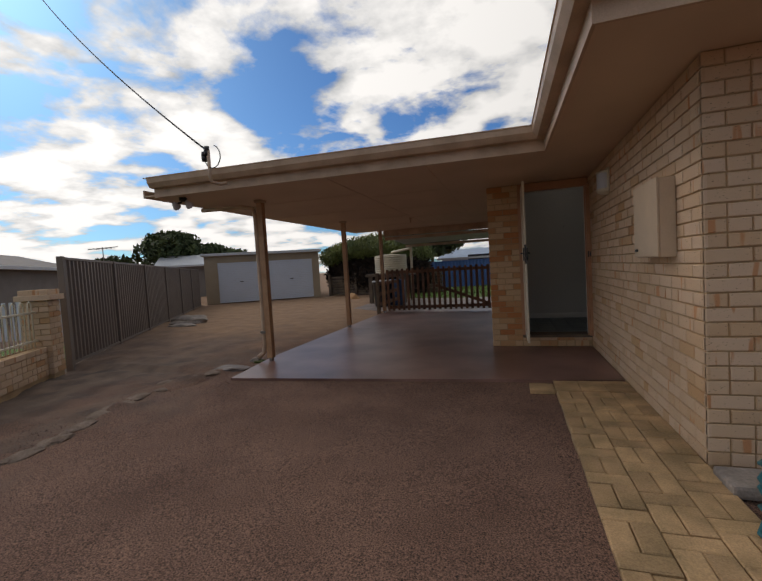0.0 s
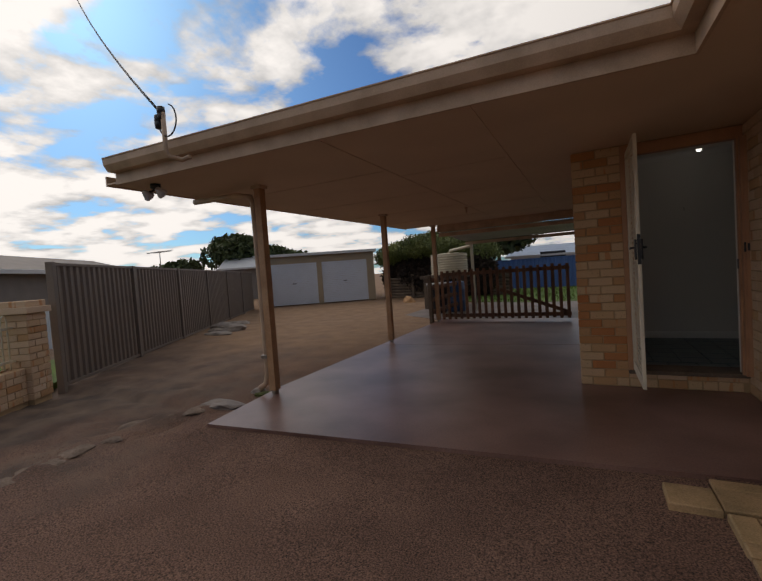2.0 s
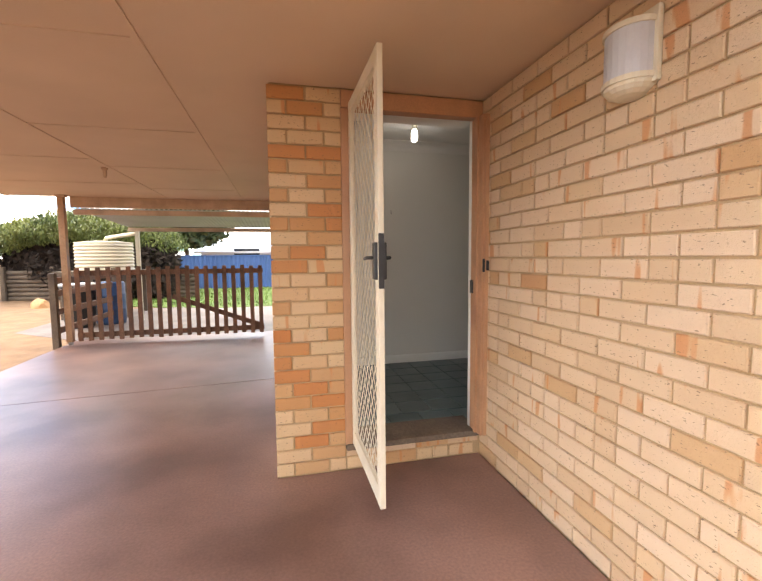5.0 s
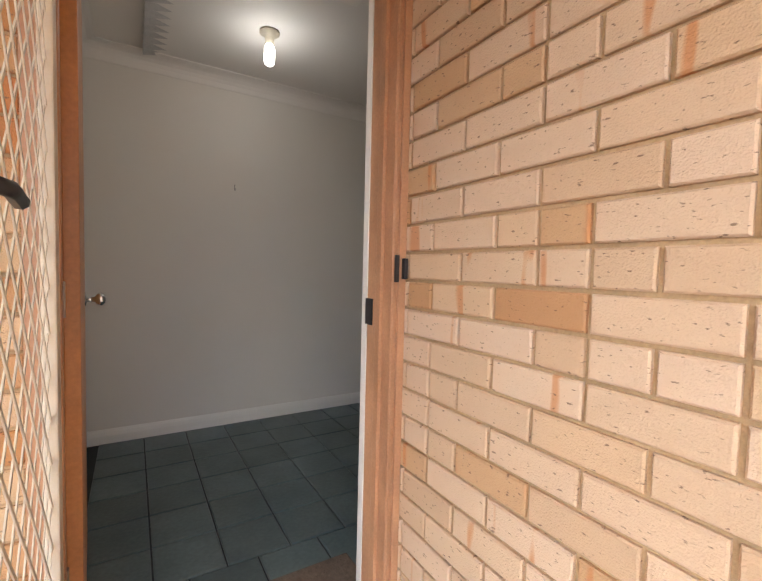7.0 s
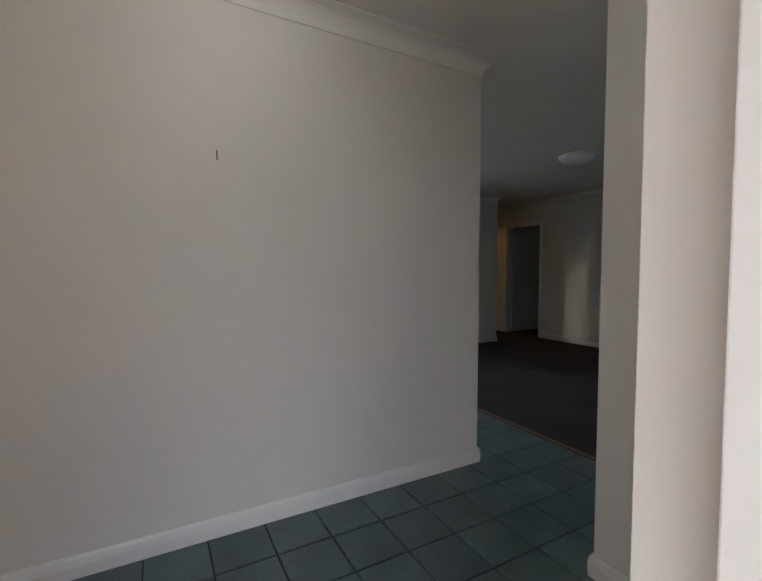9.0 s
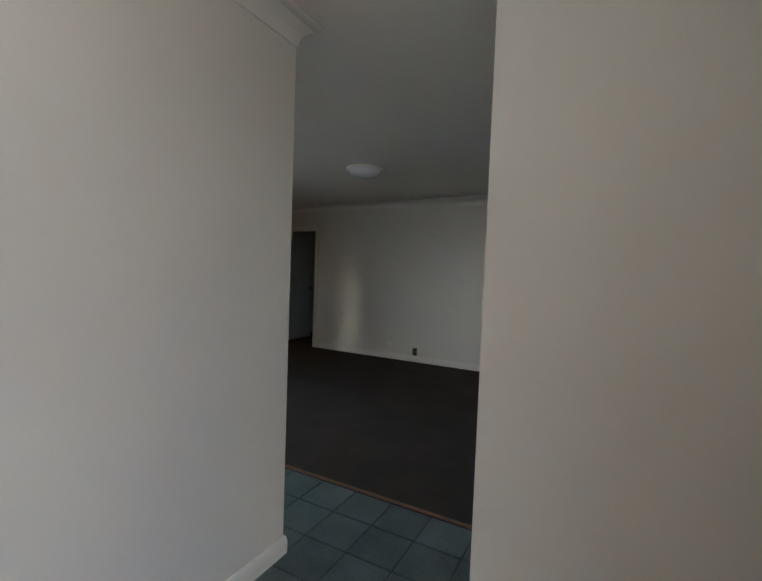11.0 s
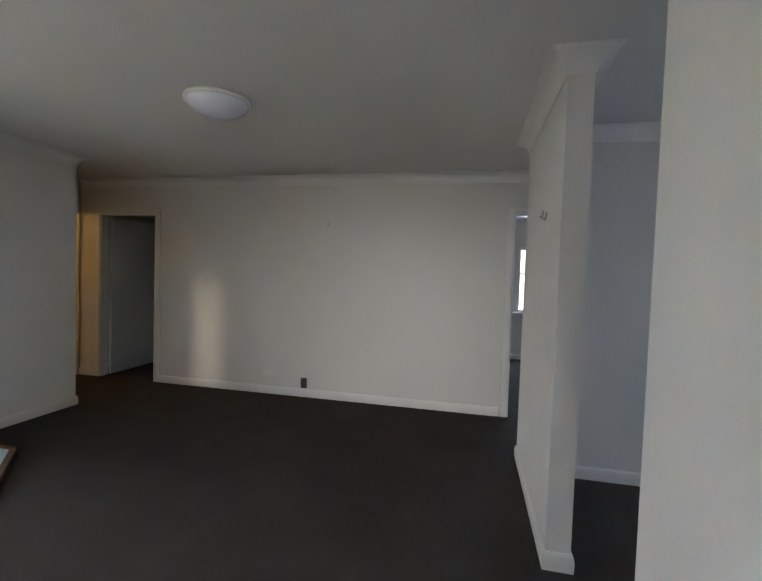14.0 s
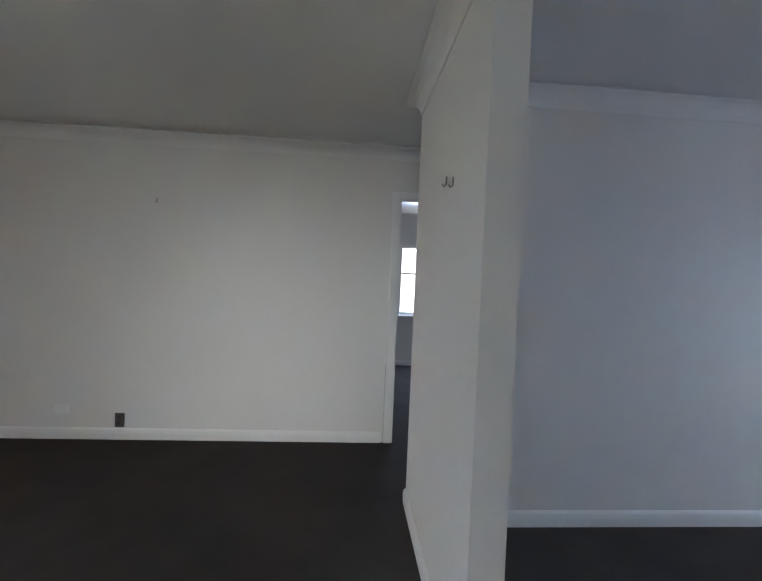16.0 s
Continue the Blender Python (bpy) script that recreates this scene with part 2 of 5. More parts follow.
M_LEAF2 = mat("leaf_yellow_green", (0.19, 0.215, 0.055), 0.6, 0.4, 1.0, 30, 0.1, other=(0.055, 0.09, 0.025), per_object=0.4, island=True)
# Twig brown taken near black, with the hedge hollow's shade in the colour.
M_TWIG_SHADE = mat("shade_toned_twigs", (0.045, 0.028, 0.02), 0.95, 0.5, 5, 40, 0.4, per_object=0.4, island=True)
M_BARK = mat("bark", (0.11, 0.075, 0.05), 0.95, 0.5, 5, 40, 0.6)
M_GRASS = mat("grass_blades", (0.115, 0.20, 0.03), 0.8, 0.3, 2, 30, 0.2, other=(0.08, 0.145, 0.025), per_object=0.3, island=True)
M_LAWN = mat("lawn", (0.11, 0.19, 0.03), 0.9, 0.4, 1.2, 60, 0.8, other=(0.075, 0.13, 0.025))
M_ROCK = mat("pale_rock", (0.33, 0.28, 0.245), 0.9, 0.4, 5, 50, 0.6)
M_CLOD = mat("earthy_lump", (0.25, 0.185, 0.145), 0.95, 0.5, 6, 60, 0.8, other=(0.13, 0.09, 0.068))
M_HOSE = mat("teal_hose", (0.015, 0.14, 0.17), 0.4, 0.2, 10, 80, 0.05)
M_WALL = mat("interior_wall_paint", (0.66, 0.63, 0.58), 0.6, 0.05, 1.0, 260, 0.04)
M_CEIL = mat("ceiling_paint", (0.70, 0.67, 0.63), 0.75, 0.05, 1.0, 260, 0.03)
M_TRIM = mat("gloss_trim", (0.72, 0.70, 0.66), 0.35, 0.05, 3, 100, 0.02)
M_INDOOR = mat("pale_door", (0.56, 0.60, 0.60), 0.45, 0.06, 2, 100, 0.02)
M_CARPET = mat("ribbed_carpet", (0.052, 0.043, 0.039), 0.95, 0.5, 3, 130, 0.35, other=(0.04, 0.033, 0.03), spec=0.15)
M_TILE = mat("slate_blue_tile", (0.095, 0.14, 0.148), 0.33, 0.3, 5, 60, 0.12, other=(0.06, 0.095, 0.105), per_object=0.16)
M_GROUT = mat("dark_grout", (0.04, 0.045, 0.045), 0.9, 0.3, 5, 100, 0.2)
# M_TILE's hue made far paler: daylight on the hearth is in the colour.
M_HEARTH_LIT = mat("daylit_hearth_tile", (0.34, 0.50, 0.53), 0.3, 0.2, 4, 60, 0.1)
M_SOCKET = mat("brown_socket_plate", (0.06, 0.045, 0.038), 0.4, 0.2, 20, 100, 0.03)
M_OPAL = mat("opal_diffuser", (0.74, 0.76, 0.82), 0.25, 0.04, 5, 100, 0.0)
M_BULB = glow("lit_bulb", (0.85, 0.93, 1.0), 2.0)
M_CABLE = mat("black_cable", (0.02, 0.02, 0.02), 0.6, 0.2, 10, 100, 0.1)
M_LAMPGLASS = mat("frosted_lamp_glass", (0.58, 0.58, 0.62), 0.3, 0.06, 10, 120, 0.02)
# Emission on the blind stands in for daylight coming through it.
M_BLIND_GLOW = glow("blind_daylight_glow", (0.92, 0.95, 1.0), 0.10)
M_GLASS = bpy.data.materials.new("window_glass")
M_GLASS.use_nodes = True
M_GLASS.node_tree.nodes["Principled BSDF"].inputs["Transmission Weight"].default_value = 1.0
M_GLASS.node_tree.nodes["Principled BSDF"].inputs["Roughness"].default_value = 0.02
M_MOSS = mat("moss", (0.10, 0.12, 0.025), 0.95, 0.5, 12, 90, 0.8)


# ---- building helpers ----
def box(bm, lo, hi, bevel=0.0, m=None):
    c = [(a + b) / 2 for a, b in zip(lo, hi)]
    s = [abs(b - a) for a, b in zip(lo, hi)]
    r = bmesh.ops.create_cube(bm, size=1.0, matrix=(m or Matrix()) @ Matrix.Translation(c) @ Matrix.Diagonal((*s, 1)))
    if bevel:
        es = list({e for v in r["verts"] for e in v.link_edges})
        bmesh.ops.bevel(bm, geom=es, offset=bevel, segments=2, affect="EDGES", profile=0.6)
    return r["verts"]


def tube(bm, pts, radius, sides=8, radii=None):
    """A round bar along a line of points."""
    rings = []
    for i, p in enumerate(pts):
        p = Vector(p)
        d = (Vector(pts[min(i + 1, len(pts) - 1)]) - Vector(pts[max(i - 1, 0)])).normalized()
        u = d.orthogonal().normalized() if abs(d.z) < 0.95 else Vector((1, 0, 0))
        u = (u - d * u.dot(d)).normalized() if rings == [] else (last - d * last.dot(d)).normalized()
        last = u
        w = d.cross(u)
        r = radii[i] if radii else radius
        rings.append([bm.verts.new(p + r * (math.cos(a) * u + math.sin(a) * w)) for a in [2 * math.pi * k / sides for k in range(sides)]])
    for a, b in zip(rings, rings[1:]):
        for k in range(sides):
            f = bm.faces.new((a[k], a[(k + 1) % sides], b[(k + 1) % sides], b[k]))
            f.smooth = True
    bm.faces.new(list(reversed(rings[0])))
    bm.faces.new(rings[-1])


def lathe(bm, profile, at, sides=24, m=None):
    """A turned shape: (radius, height) pairs about a vertical axis."""
    rings = [[bm.verts.new((m or Matrix()) @ Vector((r * math.cos(2 * math.pi * k / sides), r * math.sin(2 * math.pi * k / sides), z)) + Vector(at)) for k in range(sides)] for r, z in profile]
    for a, b in zip(rings, rings[1:]):
        for k in range(sides):
            f = bm.faces.new((a[k], a[(k + 1) % sides], b[(k + 1) % sides], b[k]))
            f.smooth = True
    bm.faces.new(list(reversed(rings[0])))
    bm.faces.new(rings[-1])


def prism(bm, outline, z0, z1):
    lo = [bm.verts.new((x, y, z0)) for x, y in outline]
    hi = [bm.verts.new((x, y, z1)) for x, y in outline]
    n = len(lo)
    bm.faces.new(list(reversed(lo)))
    bm.faces.new(hi)
    for i in range(n):
        bm.faces.new((lo[i], lo[(i + 1) % n], hi[(i + 1) % n], hi[i]))


def sweep(bm, profile, a, b, out_dir, ea=0, eb=0):
    """A moulding from a to b: profile pairs (off the wall, up); ea and eb lengthen the ends by that share of the offset (mitres)."""
    a, b, o = Vector(a), Vector(b), Vector(out_dir)
    d = (b - a).normalized()
    A = [bm.verts.new(a + o * p + Vector((0, 0, q)) - d * ea * p) for p, q in profile]
    B = [bm.verts.new(b + o * p + Vector((0, 0, q)) + d * eb * p) for p, q in profile]
    n = len(A)
    for i in range(n):
        bm.faces.new((A[i], A[(i + 1) % n], B[(i + 1) % n], B[i]))
    bm.faces.new(list(reversed(A)))
    bm.faces.new(B)


def mesh_of(bm, name):
    bmesh.ops.recalc_face_normals(bm, faces=bm.faces)
    me = bpy.data.meshes.new(name)
    bm.to_mesh(me)
    bm.free()
    return me


def part(name, bm, material, parent=None, label=""):
    me = mesh_of(bm, name)
    me.materials.append(material)
    ob = new(name, me)
    if parent:
        ob.parent = parent
    return tagged(ob, label)


def thing(name, label, category, group="", kind="", at=(0, 0, 0), turn=0.0):
    ob = new(name)
    ob.empty_display_size = 0.05
    ob.matrix_world = pose(*at, 0, 0, turn)
    return tagged(ob, label, category, group, kind)


def solid(name, lo, hi, material, label, category, kind="structure", bevel=0.0):
    bm = bmesh.new()
    box(bm, lo, hi, bevel)
    return tagged(part(name, bm, material), label, category, kind=kind)


def piece(name, me, parent, m):
    ob = new(name, me)
    ob.parent = parent
    ob.matrix_local = m
    return ob


def recolour(ob, material):
    """Give one piece a material of its own on a shared mesh."""
    ob.material_slots[0].link = "OBJECT"
    ob.material_slots[0].material = material


def soil_blend():
    """Brown gravel that gives way to pale sand towards the back of the yard."""
    N, L = M_GRAVEL.node_tree.nodes, M_GRAVEL.node_tree.links
    b = N["Principled BSDF"]
    old = b.inputs["Base Color"].links[0].from_socket
    pos = N.new("ShaderNodeNewGeometry").outputs["Position"]
    sp = N.new("ShaderNodeSeparateXYZ")
    L.new(pos, sp.inputs[0])
    patch = N.new("ShaderNodeTexNoise")
    patch.inputs["Scale"].default_value, patch.inputs["Detail"].default_value = 0.55, 6
    L.new(pos, patch.inputs["Vector"])
    k = N.new("ShaderNodeMath")
    k.operation, k.inputs[1].default_value, k.inputs[2].default_value = "MULTIPLY_ADD", 6.0, -3.0
    L.new(patch.outputs["Fac"], k.inputs[0])
    s = N.new("ShaderNodeMath")
    s.operation = "ADD"
    L.new(sp.outputs["Y"], s.inputs[0])
    L.new(k.outputs[0], s.inputs[1])
    m = N.new("ShaderNodeMapRange")
    m.inputs["From Min"].default_value, m.inputs["From Max"].default_value = 5.6, 9.6
    L.new(s.outputs[0], m.inputs["Value"])
    fine = N.new("ShaderNodeTexNoise")
    fine.inputs["Scale"].default_value, fine.inputs["Detail"].default_value = 2.5, 8
    L.new(pos, fine.inputs["Vector"])
    sand = N.new("ShaderNodeValToRGB")
    sand.color_ramp.elements[0].position, sand.color_ramp.elements[0].color = 0.3, (0.22, 0.125, 0.072, 1)
    sand.color_ramp.elements[1].position, sand.color_ramp.elements[1].color = 0.7, (0.315, 0.19, 0.11, 1)
    L.new(fine.outputs["Fac"], sand.inputs[0])
    x = N.new("ShaderNodeMix")
    x.data_type = "RGBA"
    L.new(m.outputs[0], x.inputs["Factor"])
    L.new(old, x.inputs["A"])
    L.new(sand.outputs[0], x.inputs["B"])
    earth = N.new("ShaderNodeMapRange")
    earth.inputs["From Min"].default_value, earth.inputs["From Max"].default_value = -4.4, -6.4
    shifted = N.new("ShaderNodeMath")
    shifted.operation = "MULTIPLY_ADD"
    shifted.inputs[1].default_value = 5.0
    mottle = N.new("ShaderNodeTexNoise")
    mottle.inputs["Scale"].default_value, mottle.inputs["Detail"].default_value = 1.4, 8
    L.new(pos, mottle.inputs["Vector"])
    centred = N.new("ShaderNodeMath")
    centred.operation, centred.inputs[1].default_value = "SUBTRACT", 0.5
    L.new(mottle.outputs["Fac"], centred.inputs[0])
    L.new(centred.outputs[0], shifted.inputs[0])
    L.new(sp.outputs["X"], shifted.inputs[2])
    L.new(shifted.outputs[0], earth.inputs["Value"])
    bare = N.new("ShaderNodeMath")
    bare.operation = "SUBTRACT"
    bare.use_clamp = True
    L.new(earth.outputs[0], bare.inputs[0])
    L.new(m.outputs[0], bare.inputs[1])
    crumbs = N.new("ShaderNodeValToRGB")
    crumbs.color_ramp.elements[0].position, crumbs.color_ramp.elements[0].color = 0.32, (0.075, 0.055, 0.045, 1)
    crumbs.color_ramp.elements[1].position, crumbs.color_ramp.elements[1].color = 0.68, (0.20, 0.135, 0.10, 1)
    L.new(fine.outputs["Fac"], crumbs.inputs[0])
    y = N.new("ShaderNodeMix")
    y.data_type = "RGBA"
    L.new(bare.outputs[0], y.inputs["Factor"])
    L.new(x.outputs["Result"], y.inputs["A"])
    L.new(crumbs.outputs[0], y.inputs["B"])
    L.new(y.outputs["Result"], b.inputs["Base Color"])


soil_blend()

# ---- ground ----
FL, CE = 0.17, 2.64


def ground_sheet():
    """One sheet to the horizon, fine and gently uneven near the house."""
    bm = bmesh.new()
    xs = [-900, -300, -100, -45] + [-22 + 0.5 * i for i in range(26)] + [-9 + 0.125 * i for i in range(68)] + [-0.5 + 0.5 * i for i in range(62)] + [45, 100, 300, 900]
    ys = [-900, -300, -100, -40] + [-16 + 0.5 * i for i in range(31)] + [-0.5 + 0.125 * i for i in range(60)] + [7 + 0.5 * i for i in range(59)] + [55, 110, 300, 900]
    grid = []
    for y in ys:
        row = []
        for x in xs:
            z = -0.032
            if -20 < x < -4.9 and -10 < y < 30:
                z += 0.05 * (noise.noise((x * 0.5, y * 0.5, 0))) + 0.02 * noise.noise((x * 1.7, y * 1.7, 3))
                z = -0.02 + 0.6 * (z + 0.032) if y > 5.8 else z
                z = min(z, -0.006) if x > -6.2 else z
                if -0.5 < y < 8 and x > -9:
                    # a washed-out edge, where the gravel drive breaks away to bare earth
                    off = x + 5.15 + 0.22 * math.sin(y * 1.7) + 0.25 * noise.noise((0, y * 1.3, 7))
                    z += -0.06 * min(1, max(0, -off / 0.14)) + 0.05 * math.exp(-(off - 0.1) ** 2 / 0.02) if y < 5.6 else 0
                    z += 0.045 * noise.noise((x * 3.5, y * 3.5, 1)) + 0.02 * noise.noise((x * 11, y * 11, 5))
                    z = min(z, -0.015) if x > -5.0 else z
            elif -4.9 <= x < -0.8 and y < 4.6:
                z += 0.012 * noise.noise((x * 1.7, y * 1.7, 3))
            row.append(bm.verts.new((x, y, z)))
        grid.append(row)
    for a, b in zip(grid, grid[1:]):
        for i in range(len(xs) - 1):
            f = bm.faces.new((a[i], a[i + 1], b[i + 1], b[i]))
            f.smooth = True
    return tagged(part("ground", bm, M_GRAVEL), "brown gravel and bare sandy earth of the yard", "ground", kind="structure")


ground_sheet()
slab = thing("carport_slab", "reddish brown painted concrete carport slab", "concrete slab", kind="structure")
for i, (o, m) in enumerate([([(-4.566, 5.017), (-0.002, 5.335), (-0.002, 7.108), (-1.378, 7.108), (-1.378, 9.35), (-4.74, 9.05), (-4.74, 6.3)], M_SLAB),
                            ([(-4.74, 9.06), (-1.378, 9.36), (-1.378, 12.6), (-4.74, 12.6)], M_SLAB)]):
    bm = bmesh.new()
    prism(bm, o, -0.1, 0.0)
    part("slab_bay", bm, m, slab)
bm = bmesh.new()
prism(bm, [(-4.74, 12.61), (0.6, 12.61), (0.6, 17.4), (-6.3, 17.4), (-6.3, 13.8)], -0.08, -0.01)
part("path_bay", bm, M_SLAB2, slab, "bare grey concrete path")


# ---- brick walls ----
def brick_mesh(l, h, d=0.02, c=0.004):
    """A brick's face piece: length along x, height along z, proud along -y."""
    bm = bmesh.new()
    r = []
    for y, k in ((0, 0), (-d + c, 0), (-d, c)):
        r.append([bm.verts.new(p) for p in ((k, y, k), (l - k, y, k), (l - k, y, h - k), (k, y, h - k))])
    for a, b in zip(r, r[1:]):
        for i in range(4):
            bm.faces.new((a[i], a[(i + 1) % 4], b[(i + 1) % 4], b[i]))
    bm.faces.new(r[2])
    me = mesh_of(bm, "brick")
    me.materials.append(M_BRICK)
    return me


BRICKS = {}


def brick_of(l):
    k = round(l, 3)
    if k not in BRICKS:
        BRICKS[k] = brick_mesh(k, 0.076)
    return BRICKS[k]


PITCH, COURSE = 0.24, 0.0857
rng = random.Random(4)


def courses(length, height, start=0):
    """Stretcher bond with some cut bricks: yields along, up, brick length."""
    n = int(height / COURSE + 0.01)
    for k in range(n):
        x = -0.12 if (k + start) % 2 else 0.0
        while x < length - 0.01:
            a, b = max(x, 0), min(x + 0.23, length)
            if b - a > 0.03:
                if b - a > 0.2 and rng.random() < 0.14:
                    h = (b - a - 0.01) / 2
                    yield a, k * COURSE, h
                    yield a + h + 0.01, k * COURSE, h
                else:
                    yield a, k * COURSE, b - a
            x += PITCH


def lay(parent, m, length, height, near=None, z0=0.0, hole=None):
    """Lay a brick face: the stretch near=(from, to) in single bricks, the rest joined; hole=(from, to, low, high) stays open."""
    far = bmesh.new()
    count = 0
    for a, z, l in courses(length, height):
        if hole and a + l > hole[0] and a < hole[1] and z + 0.07 > hole[2] and z < hole[3]:
            continue
        mm = m @ Matrix.Translation((a, 0, z + z0))
        if near and near[0] <= a <= near[1] and count < 330:
            piece("brick", brick_of(l), parent, mm @ pose(0, rng.uniform(-0.0012, 0.0012), 0, 0, 0, 0))
            count += 1
        else:
            r = []
            for y, k in ((0, 0), (-0.016, 0), (-0.02, 0.004)):
                r.append([far.verts.new(mm @ Vector(p)) for p in ((k, y, k), (l - k, y, k), (l - k, y, 0.076 - k), (k, y, 0.076 - k))])
            for p, q in zip(r, r[1:]):
                for i in range(4):
                    far.faces.new((p[i], p[(i + 1) % 4], q[(i + 1) % 4], q[i]))
            far.faces.new(r[2])
    if len(far.verts):
        ob = part("brick_courses", far, M_BRICKS, parent)
        tagged(ob, kind="stuff")
    else:
        far.free()


T = 0.012
wall_side = solid("wall_carport_side", (T, 3.472, -0.1), (0.25, 7.20, 2.6), M_MORTAR, "cream and orange face brick wall beside the carport", "brick wall")
wall_front = solid("wall_street_front", (0.25, 3.472, -0.1), (2.05, 3.72, 2.6), M_MORTAR, "cream face brick wall on the street side", "brick wall")
solid("wall_street_front_east", (3.75, 3.472, -0.1), (6.2, 3.72, 2.6), M_MORTAR, "cream face brick wall on the street side", "brick wall")
solid("wall_street_front_sill", (2.05, 3.472, -0.1), (3.75, 3.72, 1.0), M_MORTAR, "brick wall below the dining window", "brick wall")
solid("wall_street_front_head", (2.05, 3.472, 2.2), (3.75, 3.72, 2.6), M_MORTAR, "brick wall above the dining window", "brick wall")
wall_pier = solid("wall_door_pier", (-1.368, 7.12, -0.1), (-0.945, 7.36, 2.6), M_MORTAR, "brick pier beside the side door", "brick wall")
wall_step = solid("wall_door_step", (-0.945, 7.12, -0.1), (T, 7.36, 0.135), M_MORTAR, "brick step under the side door", "brick step")
BACK = "cream brick wall along the back of the carport"
wall_back = solid("wall_carport_back", (-1.368, 7.36, -0.1), (-1.12, 9.7, 2.6), M_MORTAR, BACK, "brick wall")
# Split around an opening added for the made-up kitchen window.
solid("wall_carport_back_north", (-1.368, 10.9, -0.1), (-1.12, 12.45, 2.6), M_MORTAR, BACK, "brick wall")
solid("wall_carport_back_sill", (-1.368, 9.7, -0.1), (-1.12, 10.9, 1.12), M_MORTAR, BACK, "brick wall")
solid("wall_carport_back_head", (-1.368, 9.7, 2.1), (-1.12, 10.9, 2.6), M_MORTAR, BACK, "brick wall")
lift_z = 0.006
AX = Matrix(((0, 1, 0, 0.02), (-1, 0, 0, 7.105), (0, 0, 1, lift_z), (0, 0, 0, 1)))
lay(wall_side, AX, 3.645, 2.41, near=(0.0, 2.45))
lay(wall_front, Matrix.Translation((0.0, 3.48, lift_z)), 2.05, 2.41, near=(0.0, 0.75))
for k in range(28):
    row = [(0, 0.215), (0.225, 0.21)] if k % 2 else [(0, 0.105), (0.115, 0.21), (0.335, 0.1)]
    for a, l in row:
        recolour(piece("brick", brick_of(l), wall_pier, Matrix.Translation((-1.38 + a, 7.128, lift_z + k * COURSE))), M_BRICK_ORANGE)
for a, l in [(0.03, 0.23), (0.27, 0.23), (0.51, 0.105), (0.625, 0.105), (0.74, 0.18)]:
    recolour(piece("brick", brick_of(l), wall_step, Matrix.Translation((-0.945 + a - 0.02, 7.128, lift_z))), M_BRICK_ORANGE)
bm = bmesh.new()
box(bm, (0, -0.02, 0), (0.23, 0, 0.05), 0.003)
low = mesh_of(bm, "brick")
low.materials.append(M_BRICK)
for a in (0.0, 0.24, 0.48, 0.70):
    piece("brick", low, wall_step, Matrix.Translation((-0.94 + a, 7.128, lift_z + COURSE)))
lay(wall_back, Matrix(((0, 1, 0, -1.36), (-1, 0, 0, 12.44), (0, 0, 1, lift_z), (0, 0, 0, 1))), 5.32, 2.41, hole=(1.54, 2.74, 1.114, 2.09))

# ---- carport roof ----
FRONT_L, FRONT_R = (-5.42, 4.90), (-0.70, 5.15)
bm = bmesh.new()
prism(bm, [(-5.62, 4.93), FRONT_R, (-0.66, 2.86), (6.2, 2.86), (6.2, 3.47), (0.02, 3.47), (0.02, 7.11), (-1.362, 7.11), (-1.362, 12.35), (-5.45, 12.35)], 2.405, 2.42)
soffit = tagged(part("ceiling_carport", bm, M_SOFFIT), "pale cream fibre cement sheet soffit with cover joints", "soffit", kind="structure")
joints = bmesh.new()
for x in (-3.15, -1.95):
    box(joints, (x - 0.02, 5.15, 2.398), (x + 0.02, 12.3, 2.405))
for y in (6.4, 7.9, 9.4, 10.9):
    for a, b in ((-5.4, -3.17), (-3.13, -1.97)):
        box(joints, (a, y + (0.35 if a > -4 else 0) - 0.014, 2.3995), (b, y + (0.35 if a > -4 else 0) + 0.014, 2.405))
tagged(part("trim_soffit_joints", joints, M_SOFFIT), "cream cover strips over the soffit joints", "trim", kind="structure")

GUTTER = [(0, 0.12), (0.0, 0.0), (0.075, 0.0), (0.115, 0.055), (0.12, 0.115), (0.128, 0.118), (0.128, 0.126), (0.11, 0.126), (0.105, 0.07), (0.07, 0.014), (0.012, 0.014), (0.012, 0.12)]
roof = thing("carport_roof", "low metal roof with cream fascia and gutter", "roof", kind="structure")


def eave(a, b, o, ea=0, eb=0):
    bm = bmesh.new()
    sweep(bm, [(-0.02, 0), (0.0, 0), (0.0, 0.14), (-0.02, 0.14)], (*a, 2.375), (*b, 2.375), o, ea, eb)
    part("fascia", bm, M_CREAM, roof)
    bm = bmesh.new()
    sweep(bm, GUTTER, (*a, 2.485), (*b, 2.485), o, ea, eb)
    part("gutter", bm, M_CREAM, roof)


n_front = Vector((FRONT_R[1] - FRONT_L[1], -(FRONT_R[0] - FRONT_L[0]), 0)).normalized()
eave(FRONT_L, FRONT_R, n_front, 0.0, -0.95)
eave((-0.70, 5.15), (-0.66, 2.84), (-1, -0.017, 0), -1.0, 1.0)
bm = bmesh.new()
box(bm, (-4.62, 12.352, 2.23), (-1.12, 12.376, 2.42), 0.004)
part("rear_fascia", bm, M_CREAM, roof)
eave((-0.66, 2.84), (6.2, 2.84), (0, -1, 0), 1.0, 0)
bm = bmesh.new()
sweep(bm, [(0, 0), (0.02, 0), (0.02, 0.10), (0, 0.10)], (-5.62, 4.93, 2.395), (-5.45, 12.35, 2.395), (-1, 0, 0))
part("barge_board", bm, M_CREAM, roof)


